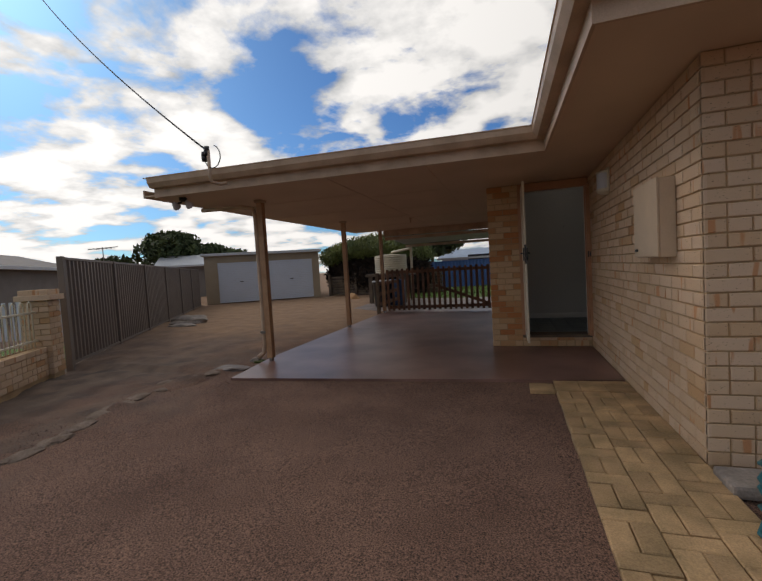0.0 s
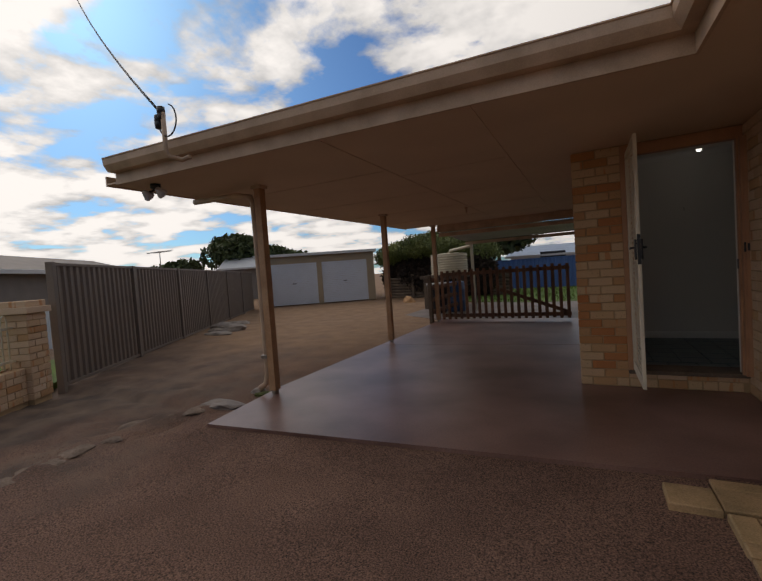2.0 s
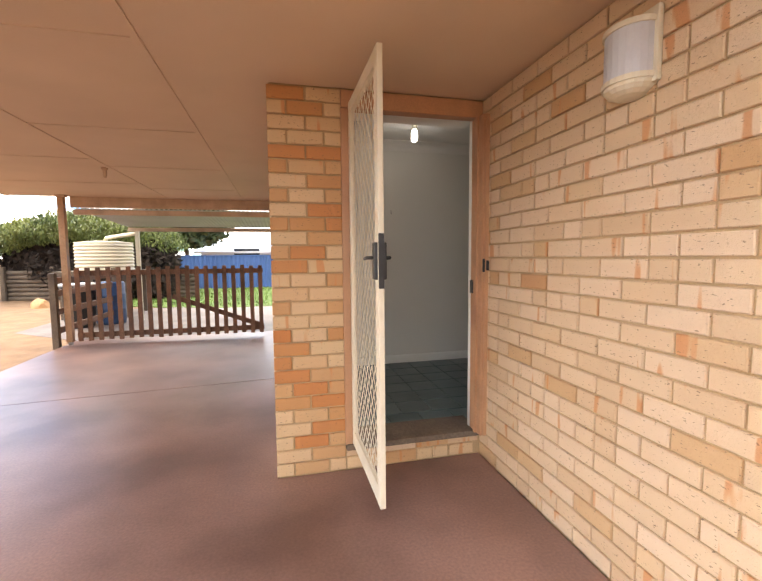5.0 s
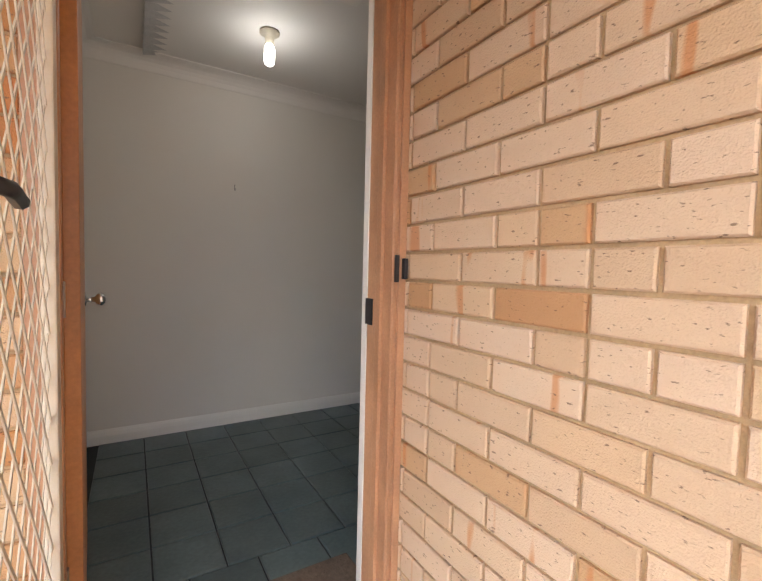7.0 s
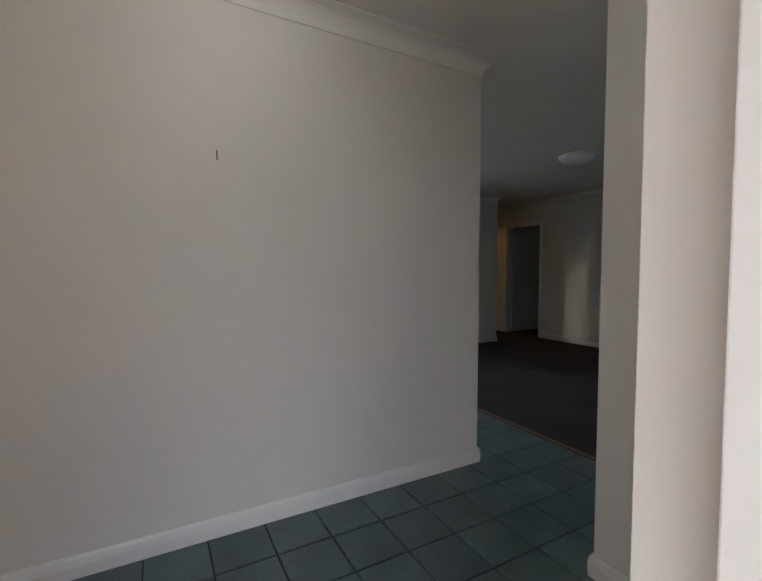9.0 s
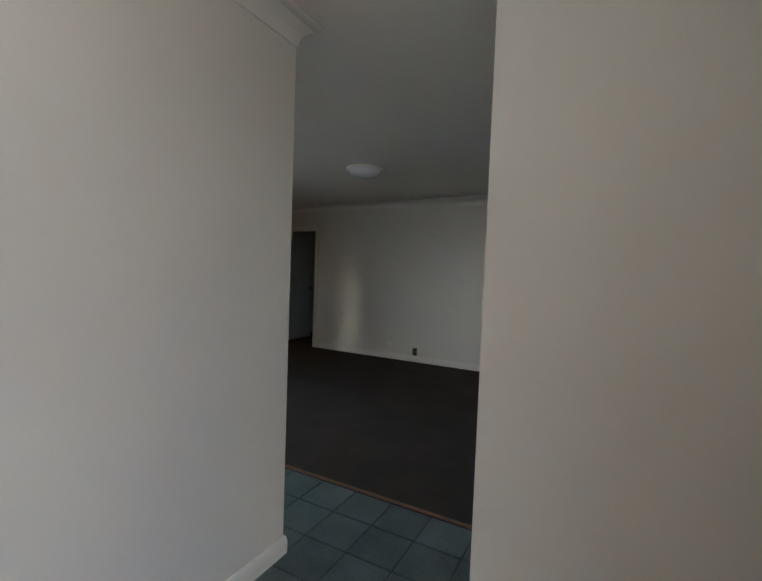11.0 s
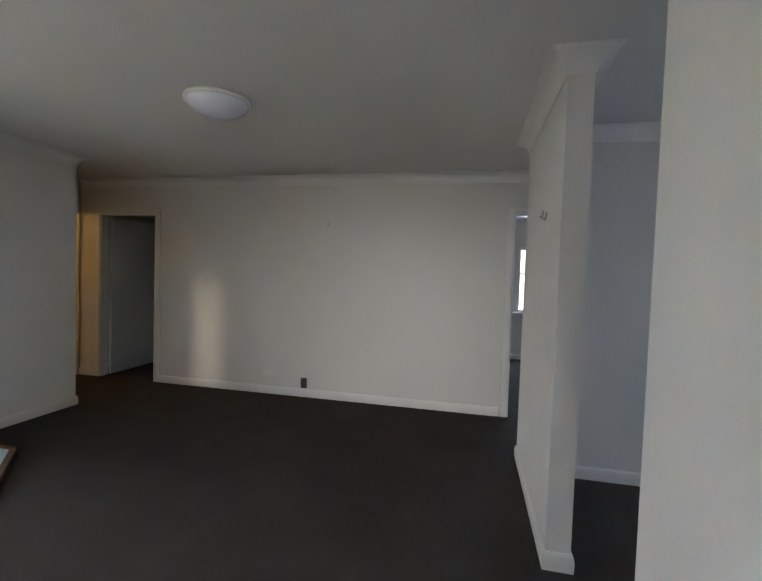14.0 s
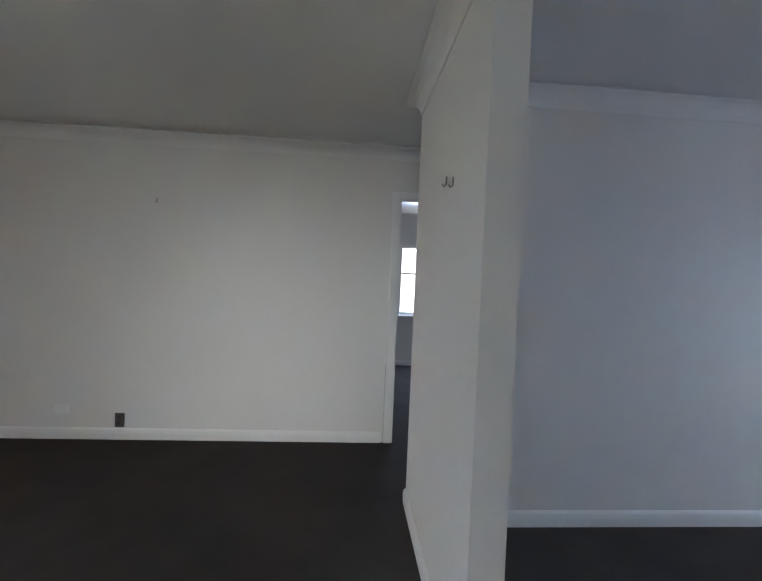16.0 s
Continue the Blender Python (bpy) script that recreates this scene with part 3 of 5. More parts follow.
def corrugated(bm, o, u, v, length, width, pitch=0.076, depth=0.017, seg=4):
    """A corrugated sheet: ribs run along v, waves along u; n is their normal."""
    o, u, v = Vector(o), Vector(u).normalized(), Vector(v).normalized()
    n = u.cross(v)
    k = int(length / pitch * seg)
    rows = []
    for i in range(k + 1):
        a = i * length / k
        p = o + u * a + n * depth * 0.5 * math.sin(2 * math.pi * a / pitch)
        rows.append((bm.verts.new(p), bm.verts.new(p + v * width)))
    for (a, b), (c, d) in zip(rows, rows[1:]):
        bm.faces.new((a, c, d, b)).smooth = True


bm = bmesh.new()
corrugated(bm, (-5.6, 4.9, 2.64), (4.9, 0.26, 0), (0, 1, 0.06), 5.6, 7.6)
part("roof_sheet", bm, M_GREYROOF, roof)
bm = bmesh.new()
corrugated(bm, (-0.68, 2.78, 2.62), (0, 1, 0), (1, 0, 0.22), 9.9, 3.6)
part("roof_sheet", bm, M_GREYROOF, roof)
bm = bmesh.new()
corrugated(bm, (3, 2.78, 3.4), (0, 1, 0), (1, 0, -0.1), 12.4, 7.6)
part("roof_sheet", bm, M_GREYROOF, roof)
patio = thing("patio_roof", "low corrugated patio roof behind the carport", "roof", kind="structure")
bm = bmesh.new()
corrugated(bm, (-4.62, 12.38, 2.225), (1, 0, 0), (0, 1, -0.045), 5.6, 2.6)
part("roof_sheet", bm, M_GREYROOF, patio)
for y, z in ((12.40, 2.12), (14.9, 2.0)):
    bm = bmesh.new()
    box(bm, (-4.6, y, z), (1.0, y + 0.05, z + 0.085), 0.004)
    part("beam", bm, M_CREAM, patio)
bm = bmesh.new()
box(bm, (-4.46, 14.89, -0.02), (-4.38, 14.96, 2.0), 0.006)
part("post", bm, M_TANK, patio)

# ---- posts, downpipe, electric service ----
for x, y in ((-4.58, 6.0), (-4.64, 9.33), (-4.66, 12.17)):
    th = thing("carport_post", "slim orange-brown painted steel carport post", "post", "carport posts", at=(x, y, 0))
    bm = bmesh.new()
    box(bm, (-0.045, -0.045, 0.05), (0.045, 0.045, 2.37), 0.006)
    part("shaft", bm, M_POST, th)
    bm = bmesh.new()
    box(bm, (-0.07, -0.06, 2.37), (0.07, 0.06, 2.405), 0.004)
    part("cap_plate", bm, M_CREAM, th)
    bm = bmesh.new()
    box(bm, (-0.025, -0.03, -0.03), (0.025, 0.03, 0.05), 0.003)
    part("foot", bm, M_STEEL, th)
dp = thing("downpipe", "cream downpipe strapped to the carport post", "downpipe", at=(-4.58, 6.0, 0))
bm = bmesh.new()
tube(bm, [(-1.0, -0.05, 2.35), (-0.3, -0.045, 2.33), (-0.12, -0.02, 2.29), (-0.095, -0.01, 2.2), (-0.09, 0, 0.25), (-0.12, -0.01, 0.12), (-0.2, -0.03, 0.06)], 0.034, 10)
part("pipe", bm, M_CREAM, dp)
bm = bmesh.new()
box(bm, (-0.13, -0.05, 0.42), (-0.046, 0.04, 0.46), 0.004)
part("strap", bm, M_STEEL, dp)

sv = thing("service_bracket", "cream steel bracket with black cable clamps on the gutter", "service bracket", at=(-4.35, 4.86, 2.42))
bm = bmesh.new()
tube(bm, [(0.10, -0.03, 0.0), (0.03, -0.06, -0.02), (-0.02, -0.15, 0.0), (-0.03, -0.16, 0.06), (-0.03, -0.16, 0.36)], 0.02, 10)
part("arm", bm, M_CREAM, sv)
for x, z in ((-0.09, 0.30), (-0.05, 0.36)):
    bm = bmesh.new()
    lathe(bm, [(0.001, 0), (0.03, 0.002), (0.034, 0.05), (0.028, 0.055), (0.034, 0.06), (0.03, 0.11), (0.001, 0.112)], (x, -0.16, z - 0.06), 14)
    part("insulator", bm, M_BLACK, sv)
bm = bmesh.new()
tube(bm, [(-0.03 + 0.11 * math.sin(a) + 0.06, -0.17, 0.28 + 0.13 * math.cos(a)) for a in [0.3 + 0.36 * i for i in range(12)]], 0.006, 6)
part("drip_loop", bm, M_CABLE, sv)
bm = bmesh.new()
A, B = Vector((-4.42, 4.70, 2.80)), Vector((-13.3, 9.0, 9.7))
tube(bm, [A.lerp(B, s) - Vector((0, 0, 0.9 * s * (1 - s))) for s in [i / 16 for i in range(17)]], 0.011, 6)
tagged(part("overhead_cable", bm, M_CABLE), "black overhead power cable reaching the gutter bracket", "cable")

fl = thing("flood_light", "twin lamp security light under the eave corner", "outdoor light", at=(-5.25, 5.2, 2.40))
bm = bmesh.new()
lathe(bm, [(0.001, 0), (0.05, 0), (0.05, -0.04), (0.02, -0.05), (0.001, -0.051)], (0, 0, 0), 14)
part("base", bm, M_BLACK, fl)
for dx in (-0.10, 0.11):
    bm = bmesh.new()
    tube(bm, [(0, 0, -0.04), (dx * 0.5, 0, -0.06), (dx * 0.8, -0.02, -0.07)], 0.012, 8)
    part("arm", bm, M_BLACK, fl)
    bm = bmesh.new()
    lathe(bm, [(0.02, 0.04), (0.03, 0.02), (0.055, -0.04), (0.05, -0.055), (0.02, -0.06)], (dx, -0.04, -0.09), 16, Euler((0.9, 0, 0)).to_matrix().to_4x4())
    part("lamp_head", bm, M_LAMPGLASS, fl)
bt = thing("batten_lamp", "small bare lamp holder under the carport soffit", "lamp holder", at=(-3.2, 9.84, 2.405))
bm = bmesh.new()
lathe(bm, [(0.001, 0), (0.035, 0), (0.035, -0.02), (0.02, -0.03), (0.02, -0.07), (0.016, -0.11), (0.001, -0.112)], (0, 0, 0), 14)
part("holder", bm, M_CREAM, bt)

# ---- meter box, wall light, path, hose ----
mb = thing("meter_box", "cream painted steel electricity meter box on the brick wall", "meter box", at=(0, 4.14, 1.25))
bm = bmesh.new()
box(bm, (-0.10, -0.27, 0), (0.0, 0.27, 0.54), 0.006)
part("body", bm, M_METER, mb)
bm = bmesh.new()
box(bm, (-0.115, -0.275, 0.008), (-0.101, 0.275, 0.545), 0.004)
part("door", bm, M_METER, mb)
bm = bmesh.new()
box(bm, (-0.126, 0.18, 0.05), (-0.114, 0.23, 0.068), 0.002)
part("latch", bm, M_BLACK, mb)

wl = thing("wall_light", "cream plastic bulkhead light with frosted curved cover", "wall light", at=(0, 5.88, 2.0))
bm = bmesh.new()
box(bm, (-0.022, -0.115, 0.0), (0.0, 0.115, 0.26), 0.006)
part("back_plate", bm, M_SCREEN, wl)


def half_round(z0, z1, r, d, material, name):
    bm = bmesh.new()
    o = [(-0.022 - d * math.sin(a), r * math.cos(a)) for a in [math.pi * i / 12 for i in range(13)]]
    prism(bm, o, z0, z1)
    part(name, bm, material, wl)


half_round(0.035, 0.205, 0.098, 0.085, M_LAMPGLASS, "diffuser")
half_round(0.205, 0.225, 0.105, 0.092, M_SCREEN, "top_band")
half_round(0.015, 0.035, 0.105, 0.092, M_SCREEN, "lower_band")
bm = bmesh.new()
bmesh.ops.create_uvsphere(bm, u_segments=18, v_segments=10, radius=1, matrix=Matrix.Translation((-0.02, 0, 0.018)) @ Matrix.Diagonal((0.09, 0.1, 0.05, 1)))
bmesh.ops.bisect_plane(bm, geom=bm.verts[:] + bm.edges[:] + bm.faces[:], plane_co=(0, 0, 0.015), plane_no=(0, 0, 1), clear_outer=True)
part("lower_cap", bm, M_SCREEN, wl)

path = solid("pavement_bed", (-0.70, -3.0, -0.12), (0.0, 5.29, -0.012), M_GRAVEL, "sandy bed under the path pavers", "path")
PAVERS = {}


def paver(lx, ly):
    if (lx, ly) not in PAVERS:
        bm = bmesh.new()
        r = []
        for z, k in ((-0.03, 0), (0.018, 0), (0.024, 0.007)):
            r.append([bm.verts.new(p) for p in ((k, k, z), (lx - k, k, z), (lx - k, ly - k, z), (k, ly - k, z))])
        for a, b in zip(r, r[1:]):
            for i in range(4):
                bm.faces.new((a[i], a[(i + 1) % 4], b[(i + 1) % 4], b[i]))
        bm.faces.new(r[2])
        me = mesh_of(bm, "paver")
        me.materials.append(M_PAVER)
        PAVERS[(lx, ly)] = me
    return PAVERS[(lx, ly)]


for col in range(3):
    x = -0.70 + col * 0.235
    y = 4.86 - (0.17 if col == 1 else 0)
    if col == 1:
        piece("paver", paver(0.229, 0.16), path, Matrix.Translation((x, 4.695, -0.012)))
    while y > -2.8:
        jit = lambda: pose(0, 0, rng.uniform(-0.018, -0.008), rng.uniform(-0.7, 0.7), rng.uniform(-0.7, 0.7), rng.uniform(-0.6, 0.6))
        for k in range(2):
            piece("paver", paver(0.112, 0.226), path, Matrix.Translation((x + k * 0.117, y - 0.23, 0)) @ jit())
        piece("paver", paver(0.229, 0.108), path, Matrix.Translation((x, y - 0.23 - 0.115, 0)) @ jit())
        y -= 0.348
for i in range(4):
    piece("paver", paver(0.229, 0.226), path, Matrix.Translation((-0.94 + i * 0.235, 4.87 + i * 0.012, -0.012)))
    piece("paver", paver(0.229, 0.108), path, Matrix.Translation((-0.70 + min(i, 2) * 0.235 + (0 if i < 3 else 0), 5.105 + i * 0.012, -0.012 - 0.002 * (i == 3)))) if i < 3 else None

hs = thing("garden_hose", "coiled teal garden hose beside the brick corner", "hose", at=(0.27, 2.85, 0.0))
bm = bmesh.new()
tube(bm, [(0.27 * math.cos(a) * (1 + 0.06 * math.sin(3 * a)), 0.22 * math.sin(a), 0.02 + 0.012 * a + 0.02 * math.sin(2.3 * a)) for a in [0.3 * i for i in range(75)]], 0.011, 7)
part("coil", bm, M_HOSE, hs)
bm = bmesh.new()
tube(bm, [(0.1, 0.35, 0.75), (-0.05, 0.34, 0.55), (-0.12, 0.3, 0.25), (-0.2, 0.1, 0.1), (-0.35, -0.1, 0.03), (-0.3, -0.3, 0.02), (0.0, -0.25, 0.02)], 0.011, 7)
part("loose_end", bm, M_HOSE, hs)
st = bmesh.new()
box(st, (-0.02, 3.12, -0.02), (0.30, 3.36, 0.055), 0.02)
tagged(part("drain_block", st, M_ROCK), "pale concrete splash block at the wall foot", "concrete block")

# ---- side door ----
df = thing("door_1", "orange-brown stained timber side door standing open", "door", kind="structure")
bm = bmesh.new()
for lo, hi in [((-0.045, 7.012, FL), (0.0, 7.165, 2.288)), ((-0.945, 7.10, FL), (-0.895, 7.18, 2.288)), ((-0.944, 7.095, 2.29), (-0.001, 7.178, 2.395))]:
    box(bm, lo, hi, 0.004)
for lo, hi in [((-0.058, 7.06, FL), (-0.045, 7.09, 2.29)), ((-0.895, 7.13, FL), (-0.88, 7.16, 2.29)), ((-0.025, 7.0, FL), (0.0, 7.0115, 2.288)), ((-0.042, 7.006, FL), (-0.034, 7.0115, 2.288))]:
    box(bm, lo, hi, 0.003)
part("door_frame", bm, M_FRAME, df)
bm = bmesh.new()
for lo, hi in [((-0.047, 7.166, FL), (0.011, 7.199, 2.33)), ((-0.94, 7.181, FL), (-0.90, 7.36, 2.33)), ((-0.94, 7.181, 2.30), (-0.012, 7.36, 2.36))]:
    box(bm, lo, hi, 0.002)
part("inner_jamb", bm, M_TRIM, df)
bm = bmesh.new()
box(bm, (-0.94, 7.085, 0.135), (0.0, 7.37, FL + 0.004), 0.006)
part("threshold", bm, M_SLEEPER, df)
leaf = bmesh.new()
M_OPENED = Matrix.Translation((-0.85, 7.2, 0)) @ Euler((0, 0, radians(94))).to_matrix().to_4x4()
box(leaf, (0.0, 0.0, FL + 0.012), (0.81, 0.036, 2.285), 0.003, M_OPENED)
leaf_ob = part("leaf", leaf, M_DOOR, df)
bm = bmesh.new()
lathe(bm, [(0.001, 0), (0.028, 0.0), (0.028, 0.006), (0.011, 0.01), (0.011, 0.035), (0.024, 0.045), (0.027, 0.06), (0.018, 0.072), (0.001, 0.074)], (0, 0, 0), 18,
      Euler((0, radians(90), 0)).to_matrix().to_4x4())
bmesh.ops.translate(bm, verts=bm.verts, vec=(-0.905, 7.95, 1.17))
part("door_knob", bm, M_CHROME, leaf_ob, "round chrome knob")
for z in (0.45, 1.18, 2.05):
    bm = bmesh.new()
    box(bm, (-0.893, 7.182, z), (-0.88, 7.205, z + 0.09), 0.002)
    part("hinge", bm, M_STEEL, df)
bm = bmesh.new()
box(bm, (-0.018, 6.982, 1.29), (-0.004, 6.9995, 1.355), 0.003)
box(bm, (-0.040, 6.998, 1.28), (-0.0255, 7.0112, 1.365), 0.002)
part("strike", bm, M_BLACK, df, "black steel strike for the screen door")
bm = bmesh.new()
box(bm, (-0.050, 7.125, 1.13), (-0.044, 7.17, 1.22), 0.002)
part("latch_plate", bm, M_BLACK, df)

sd = thing("screen_door", "cream metal security screen door with diamond mesh, swung open", "screen door", at=(-0.89, 7.075, 0.0), turn=-89.5)
W, Z0, Z1 = 0.73, 0.19, 2.31
for nm, lo, hi in [("stile", (0, -0.014, Z0), (0.05, 0.014, Z1)), ("stile", (W - 0.06, -0.014, Z0), (W, 0.014, Z1)),
                   ("bottom_rail", (0.05, -0.013, Z0), (W - 0.06, 0.013, Z0 + 0.09)), ("top_rail", (0.05, -0.013, Z1 - 0.07), (W - 0.06, 0.013, Z1))]:
    bm = bmesh.new()
    box(bm, lo, hi, 0.004)
    part(nm, bm, M_SCREEN, sd)
bm = bmesh.new()
x0, x1, z0, z1 = 0.05, W - 0.06, Z0 + 0.09, Z1 - 0.07
SL = 1.3
for sgn in (1, -1):
    c = z0 - SL * (x1 - x0)
    while c < z1 + SL * (x1 - x0):
        pts = []
        for i in range(13):
            x = x0 + (x1 - x0) * i / 12
            z = c + sgn * SL * (x - x0)
            pts.append((x, z))
        za, zb = c, c + sgn * SL * (x1 - x0)
        lo_t = max(0, min(1, ((z0 if sgn > 0 else z1) - za) / (zb - za)))
        hi_t = max(0, min(1, ((z1 if sgn > 0 else z0) - za) / (zb - za)))
        if hi_t - lo_t > 0.01:
            p = Vector((x0 + (x1 - x0) * lo_t, 0, za + (zb - za) * lo_t))
            q = Vector((x0 + (x1 - x0) * hi_t, 0, za + (zb - za) * hi_t))
            d = (q - p).normalized()
            s = Vector((d.z, 0, -d.x)) * 0.0036
            y = Vector((0, 0.0012, 0))
            ring = [[bm.verts.new(e + a * s + b * y + Vector((0, 0.0012 * sgn, 0))) for a, b in ((1, 1), (-1, 1), (-1, -1), (1, -1))] for e in (p, q)]
            for i in range(4):
                bm.faces.new((ring[0][i], ring[0][(i + 1) % 4], ring[1][(i + 1) % 4], ring[1][i]))
        c += 0.094
part("diamond_mesh", bm, M_SCREEN, sd)
lk = bmesh.new()
box(lk, (W - 0.055, -0.03, 1.28), (W - 0.012, 0.03, 1.45), 0.006)
box(lk, (W - 0.003, -0.013, 1.24), (W + 0.004, 0.013, 1.49), 0.001)
lock = part("lock", lk, M_BLACK, sd, "black lever lock set")
for s in (-1, 1):
    bm = bmesh.new()
    tube(bm, [(W - 0.033, s * 0.028, 1.38), (W - 0.035, s * 0.05, 1.38), (W - 0.06, s * 0.055, 1.38), (W - 0.11, s * 0.053, 1.375)], 0.008, 8)
    part("lever", bm, M_BLACK, lock)

# ---- picket gate and side post ----
gt = thing("picket_gate", "dark stained timber picket gate closing the carport", "gate", at=(-4.58, 12.2, 0.04))
GW = 2.95
for z in (0.06, 1.08):
    bm = bmesh.new()
    box(bm, (0, 0.02, z), (GW, 0.055, z + 0.085), 0.004)
    part("rail", bm, M_TIMBER, gt)
bm = bmesh.new()
box(bm, (0, 0.02, -0.04), (1.56, 0.054, 0.04), 0.004, Matrix.Translation((1.45, 0, 0.70)) @ Euler((0, radians(21), 0)).to_matrix().to_4x4())
part("brace", bm, M_TIMBER, gt)
bm = bmesh.new()
box(bm, (0, -0.012, 0), (0.068, 0.018, 1.2), 0.003)
picket = mesh_of(bm, "picket")
picket.materials.append(M_TIMBER)
n = 20
for i in range(n):
    piece("picket", picket, gt, Matrix.Translation((0.02 + i * (GW - 0.1) / (n - 1), 0, 0.02 + rng.uniform(-0.01, 0.01))))
sp = thing("side_fence", "short dark timber rail fence beside the gate", "fence", at=(-4.80, 12.05, 0))
bm = bmesh.new()
box(bm, (-0.045, -0.045, -0.05), (0.045, 0.045, 1.17), 0.008)
part("post", bm, M_SLEEPER, sp)
for z in (0.25, 0.55, 0.85, 1.05):
    bm = bmesh.new()
    box(bm, (-0.02, 0.06, z - 0.05), (0.02, 2.6, z + 0.05), 0.005)
    part("rail", bm, M_TIMBER, sp)
bm = bmesh.new()
box(bm, (-0.06, 2.5, -0.05), (0.06, 2.62, 1.2), 0.008)
part("post", bm, M_SLEEPER, sp)

# ---- boundary fence along the yard ----
FA, FB = Vector((-8.07, 5.48, 0)), Vector((-15.75, 17.35, 0))
fd = (FB - FA).normalized()
FLN = (FB - FA).length
ang = math.degrees(math.atan2(fd.y, fd.x))
fence = thing("boundary_fence", "brown ribbed steel sheet boundary fence", "fence", at=FA, turn=ang)
bm = bmesh.new()
prof, x = [], 0.0
while x < 2.3:
    for dx, dy in ((0.0, 0), (0.05, 0), (0.075, 0.03), (0.125, 0.03)):
        if x + dx <= 2.3:
            prof.append((x + dx, dy))
    x += 0.15
prof.append((2.3, 0))
vs = [(bm.verts.new((a, -b, 0.03)), bm.verts.new((a, -b, 1.76))) for a, b in prof]
for (a, b), (c, d) in zip(vs, vs[1:]):
    bm.faces.new((a, c, d, b))
sheet = mesh_of(bm, "sheet")
sheet.materials.append(M_FENCE)
bm = bmesh.new()
box(bm, (-0.038, -0.062, -0.1), (0.038, 0.035, 1.8), 0.006)
fpost = mesh_of(bm, "post")
fpost.materials.append(M_FENCE)
bm = bmesh.new()
box(bm, (0, -0.04, 1.745), (2.32, 0.03, 1.79), 0.004)
frail = mesh_of(bm, "rail")
frail.materials.append(M_FENCE)
k = int(FLN / 2.36) + 1
for i in range(k):
    piece("sheet", sheet, fence, Matrix.Translation((i * 2.36 + 0.03, 0, 0)))
    piece("post", fpost, fence, Matrix.Translation((i * 2.36, 0, 0)))
    piece("rail", frail, fence, Matrix.Translation((i * 2.36 + 0.03, 0, 0)))
    piece("rail", frail, fence, Matrix.Translation((i * 2.36 + 0.03, 0, -1.74)))

# ---- brick gate pillar, low wall and metal railing ----
pillar = thing("brick_pillar", "weathered brick pillar with a stepped cap at the fence end", "pillar", at=(-7.95, 5.05, 0), turn=ang)
bm = bmesh.new()
box(bm, (-0.165, -0.165, -0.1), (0.165, 0.165, 1.12))
part("core", bm, M_MORTAR, pillar)
for k in range(13):
    for side in range(4):
        off = 0.0 if k % 2 else 0.12
        for a, l in ((-0.18, 0.23 if off == 0 else 0.11), ((0.06 if off == 0 else -0.06), 0.12 if off == 0 else 0.24)):
            piece("brick", brick_of(l), pillar, Euler((0, 0, side * math.pi / 2)).to_matrix().to_4x4() @ Matrix.Translation((a, -0.163, k * COURSE)))
bm = bmesh.new()
box(bm, (-0.23, -0.23, 1.115), (0.23, 0.23, 1.20), 0.01)
box(bm, (-0.19, -0.19, 1.20), (0.19, 0.19, 1.28), 0.012)
part("cap", bm, M_BRICKS, pillar)
lw = thing("low_wall", "low brick garden wall under a railing", "garden wall", at=(-7.95, 5.05, 0), turn=ang + 180)
bm = bmesh.new()
box(bm, (0.18, -0.1, -0.1), (7, 0.1, 0.40))
part("core", bm, M_MORTAR, lw)
for s in (1, -1):
    lay(lw, (Matrix.Translation((0.18, -0.1, 0)) if s > 0 else Matrix(((-1, 0, 0, 7), (0, -1, 0, 0.1), (0, 0, 1, 0), (0, 0, 0, 1)))), 6.8, 0.43)
rl = thing("metal_railing", "cream metal railing with looped tops on a low wall", "railing", at=(-7.95, 5.05, 0.43), turn=ang + 180)
for z in (0.08, 0.5):
    bm = bmesh.new()
    box(bm, (0.18, -0.015, z), (7, 0.015, z + 0.03), 0.003)
    part("rail", bm, M_SCREEN, rl)
bm = bmesh.new()
tube(bm, [(0, 0, 0.0), (0, 0, 0.6), (0.012, 0, 0.655), (0.05, 0, 0.68), (0.088, 0, 0.655), (0.1, 0, 0.6), (0.1, 0, 0.0)], 0.009, 6)
loop = mesh_of(bm, "loop_bar")
loop.materials.append(M_SCREEN)
for i in range(32):
    piece("loop_bar", loop, rl, Matrix.Translation((0.26 + i * 0.205, 0, 0)))

